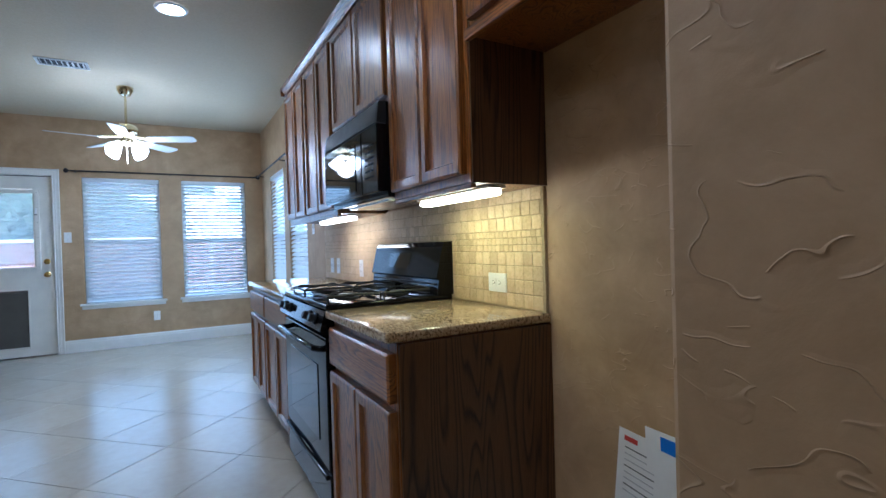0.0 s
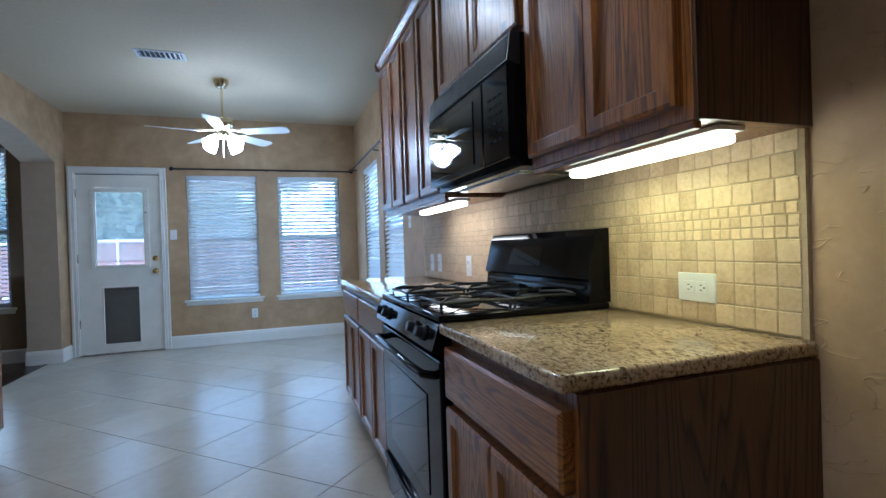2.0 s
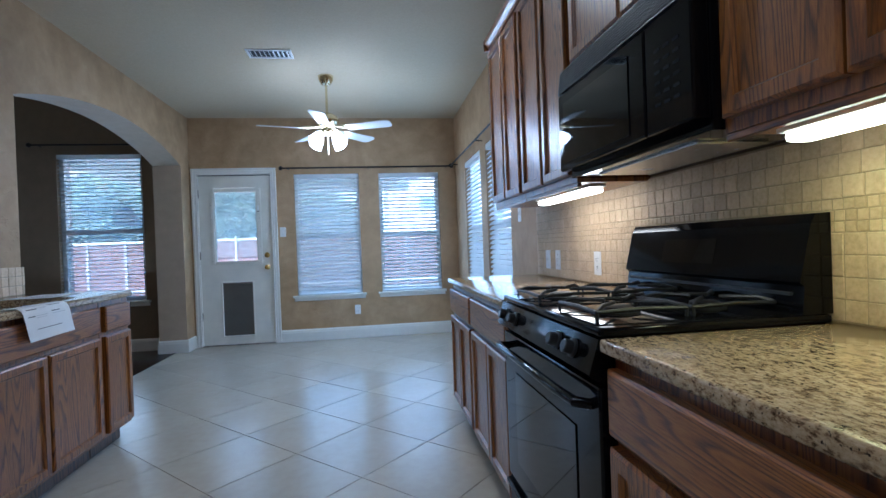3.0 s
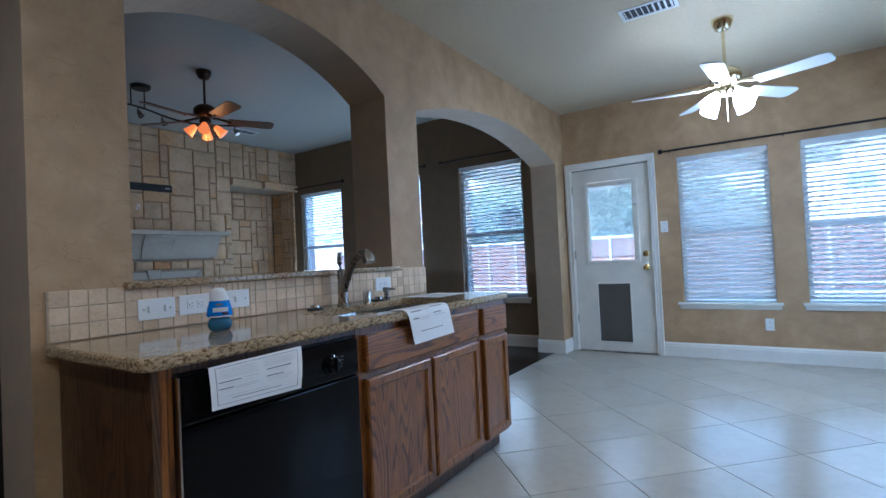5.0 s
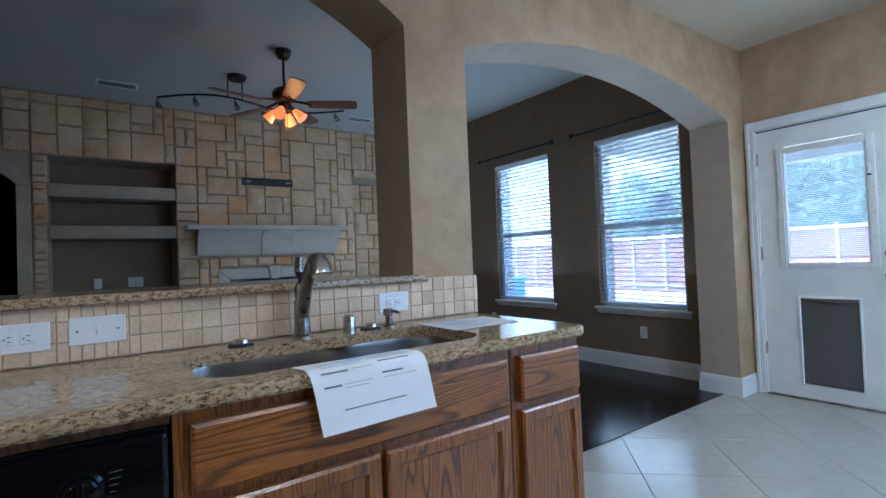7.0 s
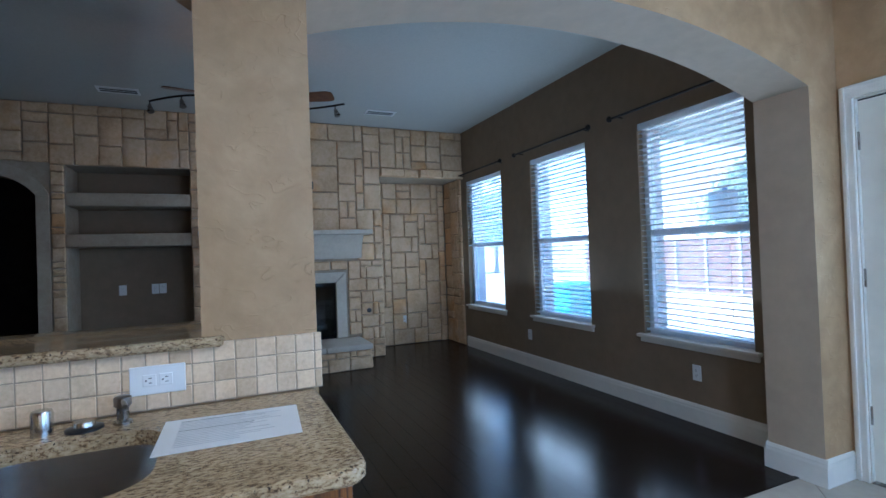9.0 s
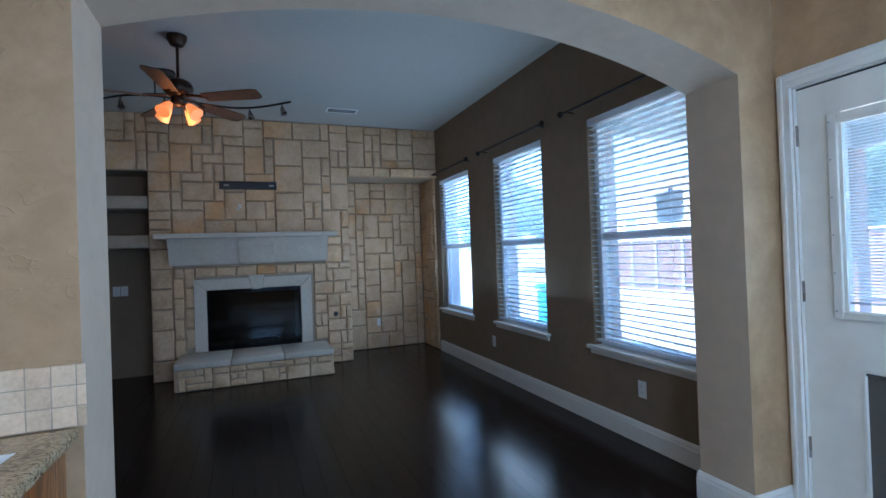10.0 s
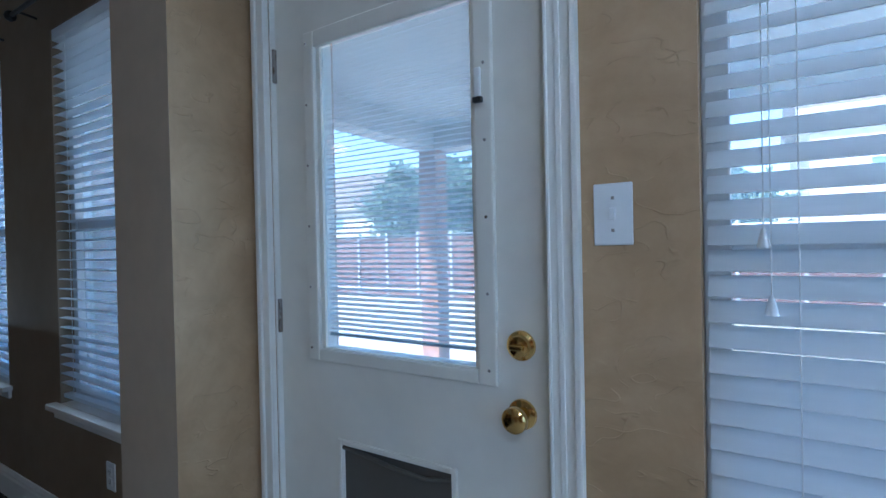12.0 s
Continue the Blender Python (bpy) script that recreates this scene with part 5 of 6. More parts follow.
ry = YN - 0.075
rod("thin dark curtain rod above the two nook windows", [(-0.79, ry, 2.125), (1.29, ry, 2.125)], [(-0.80, ry, 2.125), (1.30, ry, 2.125)], [((x, YN, 2.12), (x, ry, 2.125)) for x in (-0.72, 0.25, 1.24)])
rod("thin dark curtain rod above the side windows", [(XE - 0.075, 7.18, 2.125), (XE - 0.075, 4.70, 2.125)], [(XE - 0.075, 7.19, 2.125), (XE - 0.075, 4.69, 2.125)], [((XE, y, 2.12), (XE - 0.075, y, 2.125)) for y in (7.1, 5.74, 4.76)])
for (a, b), x0, x1 in zip(LW, (-3.53, -5.06, -6.58), (-2.24, -3.82, -5.40)):
    rod("dark curtain rod with ball ends above a window", [(x0, ry, 2.425), (x1, ry, 2.425)], [(x0 - 0.01, ry, 2.425), (x1 + 0.01, ry, 2.425)], [((x, YN, 2.42), (x, ry, 2.425)) for x in (x0 + 0.07, x1 - 0.07)])

# ---- ceiling fans ----


def blade_mesh(r0, r1, w0, w1, pitch, material):
    bm = bmesh.new()
    pts = [(r0, -w0 / 2), (r0 + 0.03, -w0 / 2 - 0.005), (r1 - 0.05, -w1 / 2), (r1 - 0.012, -w1 / 2 + 0.012), (r1, -w1 / 4), (r1, w1 / 4), (r1 - 0.012, w1 / 2 - 0.012), (r1 - 0.05, w1 / 2), (r0 + 0.03, w0 / 2 + 0.005), (r0, w0 / 2)]
    prism(bm, pts, -0.0035, 0.0035, "z")
    bmesh.ops.rotate(bm, verts=list(bm.verts), cent=(0, 0, 0), matrix=Matrix.Rotation(radians(pitch), 3, "X"))
    return mesh("blade", bm, material)


def fan(name, label, c, hub, metal, blades, first, radius, bulbs, bulb_mat, shade, drop):
    x, y, z = c
    f = thing(name, c, label, "ceiling fan")
    T = Matrix.Translation((x, y, 0))
    part("canopy", lathe(bmesh.new(), [(0.02, z - 0.085), (0.045, z - 0.075), (0.068, z - 0.035), (0.072, z - 0.001)], T, 24), metal, f, smooth=True)
    part("downrod", tube(bmesh.new(), [(x, y, hub + 0.06), (x, y, z - 0.07)], 0.011, 12), metal, f, smooth=True)
    part("motor", lathe(bmesh.new(), [(0.03, hub + 0.085), (0.06, hub + 0.075), (0.095, hub + 0.05), (0.105, hub + 0.02), (0.10, hub - 0.015), (0.075, hub - 0.04), (0.05, hub - 0.055), (0.055, hub - 0.085), (0.04, hub - 0.115), (0.015, hub - 0.13)], T, 28), metal, f, smooth=True)
    me = blade_mesh(0.20, radius, 0.105, 0.14, -12, blades)
    irons = bmesh.new()
    tube(irons, [(0.060, 0, 0.025), (0.12, 0.0, 0.018), (0.23, 0.0, 0.0)], [0.012, 0.010, 0.014], 8)
    ime = mesh("blade_arm", irons, metal, True)
    for k in range(5):
        m = Matrix.Translation((x, y, hub - 0.065)) @ Matrix.Rotation(radians(first + 72 * k), 4, "Z")
        piece("blade", me, m, f)
        piece("blade_arm", ime, m, f)
    for k in range(bulbs):
        a = radians(shade[2] + 360 / bulbs * k)
        d = Vector((math.cos(a), math.sin(a), 0))
        m = Matrix.Translation(Vector((x, y, hub - drop)) + d * 0.085) @ Vector((d.x * 0.95, d.y * 0.95, -1.0)).to_track_quat("Z", "Y").to_matrix().to_4x4()
        part("lamp_arm", tube(bmesh.new(), [(x, y, hub - 0.10), tuple(m.translation)], 0.010, 8), metal, f, smooth=True)
        b = bmesh.new()
        lathe(b, [(0.022, 0.0), (0.030, 0.02), (shade[0] * 0.72, 0.05), (shade[0] * 0.86, shade[1] * 0.75), (shade[0], shade[1])], m, 20)
        part("glass_shade", b, bulb_mat, f, "lit bell-shaped glass shade", smooth=True)
    part("pull_chain", tube(bmesh.new(), [(x, y + 0.02, hub - 0.12), (x, y + 0.02, hub - 0.30)], 0.0025, 6), metal, f)
    return f


fan("kitchen_ceiling_fan", "pale polished brass ceiling fan with white blades and lit shades", (-0.11, 5.80, 2.75), 2.315, FANBRASS, FANW, 50, 0.63, 4, BULB, (0.062, 0.125, 50), 0.115)
fan("living_ceiling_fan", "bronze ceiling fan with walnut blades and amber shades", (-4.36, 4.40, 3.05), 2.64, FANMETAL, FANWOOD, 64, 0.63, 4, AMBERB, (0.052, 0.105, 54), 0.125)

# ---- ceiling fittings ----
# the two southern fixtures are added out of view
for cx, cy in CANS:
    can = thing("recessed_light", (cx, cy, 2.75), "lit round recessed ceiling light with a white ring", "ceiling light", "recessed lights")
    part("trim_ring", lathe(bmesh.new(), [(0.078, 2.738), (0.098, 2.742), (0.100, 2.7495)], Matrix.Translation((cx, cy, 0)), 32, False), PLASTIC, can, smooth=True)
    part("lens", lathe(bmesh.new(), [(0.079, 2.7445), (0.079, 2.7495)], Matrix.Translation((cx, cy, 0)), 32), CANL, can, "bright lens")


def vent(label, x, y, z, wx, wy):
    v = thing("ceiling_vent", (x, y, z), label, "vent", "ceiling vents")
    part("frame", boxes((x - wx / 2, x + wx / 2, y - wy / 2, y - wy / 2 + 0.022, z - 0.008, z), (x - wx / 2, x + wx / 2, y + wy / 2 - 0.022, y + wy / 2, z - 0.008, z), (x - wx / 2, x - wx / 2 + 0.022, y - wy / 2 + 0.022, y + wy / 2 - 0.022, z - 0.008, z), (x + wx / 2 - 0.022, x + wx / 2, y - wy / 2 + 0.022, y + wy / 2 - 0.022, z - 0.008, z), edge=0.002), PLASTIC, v)
    part("backing", boxes((x - wx / 2 + 0.02, x + wx / 2 - 0.02, y - wy / 2 + 0.02, y + wy / 2 - 0.02, z - 0.0015, z - 0.0005)), SLOTS, v)
    many = 9 if wx > 0.3 else 3
    for k in range(many):
        xx = x - wx / 2 + 0.035 + (wx - 0.07) * k / (many - 1)
        hw = 0.007 if wx > 0.3 else 0.003
        b = boxes((-hw, hw, y - wy / 2 + 0.022, y + wy / 2 - 0.022, -0.0006, 0.0006))
        bmesh.ops.rotate(b, verts=list(b.verts), cent=(0, y, 0), matrix=Matrix.Rotation(radians((38 if wx > 0.3 else 62) * (1 if k < many / 2 else -1)), 3, "Y"))
        bmesh.ops.translate(b, verts=list(b.verts), vec=(xx, 0, z - 0.0085))
        part("louvre", b, PLASTIC, v)


vent("white louvred air vent in the kitchen ceiling", -0.51, 5.28, 2.75, 0.36, 0.18)
vent("white louvred air vent in the living room ceiling", -5.93, 5.91, 3.05, 0.18, 0.36)
vent("white louvred air vent in the living room ceiling", -5.95, 3.24, 3.05, 0.18, 0.36)

tk = thing("track_light", (-5.3, 4.45, 3.05), "curved dark track light with small spot heads, unlit", "track light")
rail = [(-5.57 + 0.57 * k / 24 + 0.20 * math.sin(k / 24 * 6.283), 3.55 + 1.71 * k / 24, 2.855 - 0.04 * k / 24) for k in range(25)]
part("rail", tube(bmesh.new(), rail, 0.010, 8), RODM, tk, smooth=True)
part("canopy", lathe(bmesh.new(), [(0.080, 3.012), (0.092, 3.030), (0.094, 3.0495)], Matrix.Translation((-5.17, 4.20, 0)), 20), RODM, tk, smooth=True)
for k in (8, 10):
    part("stem", tube(bmesh.new(), [(rail[k][0], rail[k][1], 3.02), rail[k]], 0.006, 6), RODM, tk)
for k in (0, 4, 9, 13, 19, 23):
    p = Vector(rail[k])
    hd = part("spot_head", tube(bmesh.new(), [p - Vector((0, 0, 0.030)), p - Vector((-0.004, 0, 0.050)), p + Vector((0.012, 0.006, -0.070)), p + Vector((0.030, 0.012, -0.105))], [0.010, 0.019, 0.022, 0.031], 12), NICKEL, tk, "small bell-shaped spot head", smooth=True)
    part("head_stem", tube(bmesh.new(), [p, p - Vector((0, 0, 0.034))], 0.005, 6), RODM, hd)

# pull cords on the blind by the door
for x, z in ((-0.575, 1.285), (-0.565, 1.175)):
    tc = thing("blind_cord", (x, YN - 0.012, z), "white blind pull cord with a bell-shaped tassel", "blind cord", "blind cords")
    part("cord", tube(bmesh.new(), [(x, YN - 0.012, z + 0.03), (x, YN - 0.012, 2.03)], 0.0012, 5), PLASTIC, tc)
    part("tassel", lathe(bmesh.new(), [(0.010, 0.0), (0.009, 0.006), (0.005, 0.026), (0.003, 0.032)], Matrix.Translation((x, YN - 0.012, z)), 12), PLASTIC, tc, smooth=True)

# ---- fireplace ----
fp = thing("fireplace", (-6.5, 4.93, 0.3), "cast-stone fireplace surround with a black firebox", "fireplace")
XS = -6.548
part("left_leg", soft(prism(bmesh.new(), [(4.243, 0.30), (4.373, 0.30), (4.373, 1.005), (4.243, 1.131)], XF + 0.001, XS), 0.004), CAST, fp)
part("right_leg", soft(prism(bmesh.new(), [(5.437, 0.30), (5.565, 0.30), (5.565, 1.131), (5.437, 1.005)], XF + 0.001, XS), 0.004), CAST, fp)
for nm, o in (("left_lintel", [(4.377, 1.008), (4.865, 1.008), (4.835, 1.135), (4.246, 1.135)]), ("right_lintel", [(5.433, 1.008), (4.985, 1.008), (5.015, 1.135), (5.562, 1.135)])):
    part(nm, soft(prism(bmesh.new(), o, XF + 0.001, XS), 0.004), CAST, fp)
part("keystone", soft(prism(bmesh.new(), [(4.871, 0.995), (4.979, 0.995), (5.012, 1.165), (4.838, 1.165)], XF + 0.001, XS + 0.014), 0.006), CAST, fp, "wedge-shaped keystone")
part("firebox", boxes((NB - 0.02, NB + 0.03, 4.375, 5.435, 0.29, 1.02), (NB + 0.03, XF - 0.02, 4.376, 4.405, 0.292, 1.004), (NB + 0.03, XF - 0.02, 5.405, 5.434, 0.292, 1.004), (NB + 0.03, XF - 0.02, 4.405, 5.405, 0.975, 1.003), (NB + 0.03, XF - 0.02, 4.405, 5.405, 0.2915, 0.312)), SOOT, fp, "sooty black firebox lining")
part("black_frame", boxes((XF - 0.02, XF + 0.004, 4.378, 4.405, 0.30, 1.002), (XF - 0.02, XF + 0.004, 5.405, 5.432, 0.30, 1.002), (XF - 0.02, XF + 0.004, 4.405, 5.405, 0.955, 1.002), (XF - 0.02, XF + 0.004, 4.405, 5.405, 0.30, 0.335), edge=0.003), BLACK, fp)
fg = part("glass_door", boxes((XF - 0.012, XF - 0.008, 4.405, 5.405, 0.335, 0.955)), FIREGLASS, fp, "smoked glass fire door")
fg.visible_shadow = False
for k, (y, x, a) in enumerate(((4.75, -6.95, 12), (5.0, -6.9, -14), (5.12, -6.98, 6))):
    d = Vector((math.sin(radians(a)), math.cos(radians(a)), 0)) * 0.26
    c = Vector((x, y, 0.40 + 0.05 * (k == 1)))
    part("log", tube(bmesh.new(), [c - d, c - d * 0.3 + Vector((0, 0, 0.012)), c + d * 0.4, c + d], [0.042, 0.05, 0.046, 0.04], 10), LOGM, fp, "charred gas log", smooth=True)
part("grate", boxes(*[(-7.05, -6.78, 4.62 + 0.11 * k, 4.635 + 0.11 * k, 0.312, 0.35) for k in range(6)]), IRON, fp)

ht = thing("hearth", (-6.27, 4.93, 0), "raised limestone hearth with a smooth cast slab top", "hearth")
part("core", boxes((XF + 0.002, -5.975, 4.12, 5.70, 0, 0.225)), MORTAR, ht)
for a, b in ((4.094, 4.64), (4.646, 5.18), (5.186, 5.726)):
    part("top_slab", boxes((XF + 0.03, -5.935, a, b, 0.228, 0.296), edge=0.014), CAST, ht, "pale smooth slab", smooth=True)

mn = thing("mantel", (-6.45, 4.93, 1.3), "pale cast-stone mantel shelf with a curved body", "mantel")
part("shelf", boxes((XF + 0.002, -6.30, 3.885, 5.875, 1.610, 1.668), edge=0.010), CAST, mn)
prof = [(XF + 0.002, 1.31), (-6.50, 1.31), (-6.485, 1.335), (-6.47, 1.40), (-6.435, 1.49), (-6.38, 1.57), (-6.345, 1.607), (XF + 0.002, 1.607)]
part("body", prism(bmesh.new(), prof, 4.01, 5.765, "y"), CAST, mn, smooth=True)
part("centre_block", soft(prism(bmesh.new(), [(x + (0.016 if x > -6.55 else 0), z - (0.006 if z < 1.35 else 0)) for x, z in prof], 4.745, 5.12, "y"), 0.005), CAST, mn, "proud centre block", smooth=True)

tv = thing("tv_bracket", (-6.53, 4.89, 2.24), "black metal television wall bracket, empty", "bracket")
part("plate", boxes((-6.555, -6.535, 4.55, 5.19, 2.195, 2.29), edge=0.003), BLACKM, tv)
part("rail", boxes((-6.535, -6.522, 4.555, 5.185, 2.272, 2.287), (-6.535, -6.522, 4.555, 5.185, 2.198, 2.213), edge=0.002), BLACKM, tv)
for y in (4.60, 5.10):
    part("slot", boxes((-6.5352, -6.534, y, y + 0.06, 2.235, 2.25)), CAST, tv)
plate("outlet", "white outlet on the stone under the bracket", (-6.556, 4.75, 1.98), (0, 1), 0.07, 0.075, DUO)
plate("outlet", "white outlet low on the stone niche wall", (NB + 0.024, 6.56, 0.37), (0, 1), 0.075, 0.118, DUO)
gk = thing("gas_key_valve", (-6.545, 5.86, 0.62), "small round black gas key valve in the stone", "valve")
part("escutcheon", lathe(bmesh.new(), [(0.030, 0.0), (0.028, 0.006), (0.010, 0.010)], Matrix.Translation((-6.552, 5.86, 0.62)) @ Matrix.Rotation(radians(90), 4, "Y"), 16), IRON, gk, smooth=True)

# shelves in the recess, before a painted back wall
solid("wall_recess_back", boxes((-7.0595, -7.052, 2.6405, 3.8095, 0.0, 2.3995)), BROWN, "brown painted back wall of the shelf recess", "wall", "structure")
for z in (1.97, 1.528):
    solid("stone_shelf", boxes((-7.051, XF + 0.02, 2.642, 3.808, z, z + 0.14), edge=0.012), CASTW, "thick tan cast-stone shelf in the recess", "shelf", group="recess shelves", smooth=True)
for y in (3.05, 3.38, 3.46):
    plate("outlet", "small outlet at the back of the shelf recess", (-7.052, y, 1.03), (0, 1), 0.075, 0.118, DUO)

# trim of the arched doorway
at = thing("arch_trim", (-6.56, 2.0, 0), "tan cast-stone trim round the arched doorway", "door trim")
part("leg", boxes((XF, XF + 0.03, 2.39, 2.505, 0, 2.08), edge=0.006), CASTW, at)
part("leg", boxes((XF, XF + 0.03, 1.505, 1.62, 0, 2.08), edge=0.006), CASTW, at)
inner, outer = arc(1.62, 2.39, 2.08, 0.20, 18), arc(1.505, 2.505, 2.08, 0.335, 18)
for k in range(0, 18, 3):
    part("voussoir", prism(bmesh.new(), inner[k:k + 4] + outer[k:k + 4][::-1], XF, XF + 0.03), CASTW, at)
part("keystone", prism(bmesh.new(), [(1.965, 2.27), (2.045, 2.27), (2.075, 2.47), (1.935, 2.47)], XF, XF + 0.045), CASTW, at)

# ---- outside ----
solid("wall_brick_outside", holed("y", YN + 0.16, YN + 0.26, -7.6, XE + 0.26, -0.12, 3.3, [(-1.79, -0.94, -0.12, 2.07), (*W1, *NZ), (*W2, *NZ)] + [(*w, *LZ) for w in LW]), BRICK,
      "orange-red brick outside wall", "wall", "structure")
solid("ground", boxes((-300, 300, 7.56, 400, -0.35, -0.12)), DIRT, "pale bare yard", "ground", "structure")
solid("ground_east", boxes((1.63, 300, -300, 7.56, -0.35, -0.12)), DIRT, "pale bare side yard", "ground", "structure")
solid("pavement", boxes((-9, 6, 7.56, 12.5, -0.12, -0.04)), CONC, "pale concrete patio slab", "patio", "structure")
pr = thing("patio_roof", (-3, 9.3, 2.5), "covered patio roof with pale soffit", "roof")
part("soffit", boxes((-3.35, 1.0, 7.56, 10.55, 2.42, 2.46)), SOFFIT, pr)
part("beam", boxes((-3.35, 1.0, 10.25, 10.5, 2.22, 2.42), (-3.35, -3.12, 7.56, 10.25, 2.22, 2.42), edge=0.01), SOFFIT, pr)
part("deck", prism(bmesh.new(), [(7.56, 3.5), (7.56, 3.6), (10.9, 2.64), (10.9, 2.47), (10.6, 2.47)], -3.6, 1.2, "x"), SHING, pr)
x = -3.22
pc = thing("patio_post", (x, 10.36, -0.04), "square red-brown post of the covered patio", "post")
part("shaft", boxes((x - 0.10, x + 0.10, 10.26, 10.46, -0.04, 2.22), edge=0.012), BRICK, pc)
part("base", boxes((x - 0.13, x + 0.13, 10.23, 10.49, -0.04, 0.12), edge=0.012), BRICK, pc)


def fence_run(name, p, q, count, label):
    f = thing(name, (*p, 0), label, "fence")
    p, q = Vector((*p, 0)), Vector((*q, 0))
    d = (q - p)
    ang = math.atan2(d.y, d.x)
    step = d.length / count
    me = mesh("board", boxes((-step * 0.48, step * 0.48, -0.01, 0.01, -0.12, 1.58)), FENCE)
    for k in range(count):
        piece("board", me, Matrix.Translation(p + d * ((k + 0.5) / count) + Vector((0, 0, random.uniform(-0.01, 0.01)))) @ Matrix.Rotation(ang, 4, "Z"), f)
    n = max(2, round(d.length / 1.1))
    pm = mesh("post", tube(bmesh.new(), [(0, -0.06, -0.12), (0, -0.06, 1.66)], 0.035, 8), RAILW)
    for k in range(n + 1):
        piece("post", pm, Matrix.Translation(p + d * (k / n)) @ Matrix.Rotation(ang, 4, "Z"), f)
    rm = mesh("rail", boxes((0, d.length, -0.05, -0.02, 1.52, 1.60)), RAILW)
    rm2 = mesh("rail", boxes((0, d.length, -0.05, -0.02, 0.02, 0.07)), RAILW)
    for r in (rm, rm2):
        piece("rail", r, Matrix.Translation(p) @ Matrix.Rotation(ang, 4, "Z"), f)
    return f


fence_run("fence", (-16, 17.5), (9, 17.5), 130, "reddish board fence with pale metal posts and rails")
fence_run("fence", (9, 17.5), (9, 2.0), 80, "reddish board side fence with pale metal posts")


def tree(x, y, h, spread, seed):
    rnd = random.Random(seed)
    t = thing("tree", (x, y, -0.12), "leafy green tree beyond the yard fence", "tree", "yard trees")
    bm = tube(bmesh.new(), [(x, y, -0.12), (x + 0.1, y, h * 0.2), (x - 0.05, y + 0.1, h * 0.45), (x, y, h * 0.75)], [0.22, 0.17, 0.12, 0.05], 8)
    for k in range(7):
        a, z = rnd.uniform(0, 6.28), h * rnd.uniform(0.3, 0.6)
        tube(bm, [(x, y, z), (x + math.cos(a) * spread * 0.4, y + math.sin(a) * spread * 0.4, z + h * 0.14), (x + math.cos(a) * spread * 0.8, y + math.sin(a) * spread * 0.8, z + h * 0.2)], [0.08, 0.05, 0.02], 6)
    part("trunk", bm, BARK, t, smooth=True)
    vs, fs = [], []
    clumps = []
    for _ in range(90):
        a, r = rnd.uniform(0, 6.28), spread * math.sqrt(rnd.random())
        clumps.append((Vector((x + math.cos(a) * r, y + math.sin(a) * r, h * (0.30 + 0.66 * rnd.random() * (1 - 0.45 * r / spread)))), rnd.uniform(0.35, 0.8)))
    for _ in range(16000):
        c, s = rnd.choice(clumps)
        p = c + Vector((rnd.gauss(0, 0.5), rnd.gauss(0, 0.5), rnd.gauss(0, 0.38))) * s
        u = Vector((rnd.uniform(-1, 1), rnd.uniform(-1, 1), rnd.uniform(-0.6, 0.6))).normalized() * rnd.uniform(0.09, 0.18)
        w = u.cross(Vector((rnd.uniform(-1, 1), rnd.uniform(-1, 1), rnd.uniform(-1, 1)))).normalized() * rnd.uniform(0.06, 0.11)
        k = len(vs)
        vs += [p - u, p + w, p + u, p - w]
        fs.append((k, k + 1, k + 2, k + 3))
    me = bpy.data.meshes.new("crown")
    me.from_pydata(vs, [], fs)
    me.materials.append(LEAF)
    tagged(under(new("crown", me), t), kind="stuff")


for k, (x, y, h, s) in enumerate(((-2.9, 20.6, 4.1, 2.5), (-6.6, 21.6, 4.9, 2.9), (-10.2, 22, 5.2, 2.8), (-31, 22, 7.0, 3.4), (14, 12, 5.5, 2.6))):
    tree(x, y, h, s, 11 + k)


def house(x0, x1, y0, y1, eave, ridge, label, openings):
    h = thing("house", ((x0 + x1) / 2, (y0 + y1) / 2, -0.12), label, "house", "neighbouring houses")
    part("wall", boxes((x0, x1, y0, y1, -0.12, eave)), SIDING, h)
    ym = (y0 + y1) / 2
    part("roof", prism(bmesh.new(), [(y0 - 0.5, eave - 0.1), (ym, ridge), (y1 + 0.5, eave - 0.1)], x0 - 0.4, x1 + 0.4, "x"), SHING, h)
    part("fascia", boxes((x0 - 0.4, x1 + 0.4, y0 - 0.52, y0 - 0.48, eave - 0.22, eave - 0.04)), VINYL, h)
    for cx, cz, w, t in openings:
        win = part("window", boxes((cx - w / 2, cx + w / 2, y0 - 0.012, y0 - 0.001, cz - t / 2, cz + t / 2)), FARGLASS, h, "dark far window")
        part("frame", boxes((cx - w / 2 - 0.07, cx - w / 2, y0 - 0.04, y0 - 0.001, cz - t / 2, cz + t / 2), (cx + w / 2, cx + w / 2 + 0.07, y0 - 0.04, y0 - 0.001, cz - t / 2, cz + t / 2),
                            (cx - w / 2 - 0.07, cx + w / 2 + 0.07, y0 - 0.04, y0 - 0.001, cz + t / 2, cz + t / 2 + 0.07), (cx - w / 2 - 0.07, cx + w / 2 + 0.07, y0 - 0.04, y0 - 0.001, cz - t / 2 - 0.07, cz - t / 2)), VINYL, win)


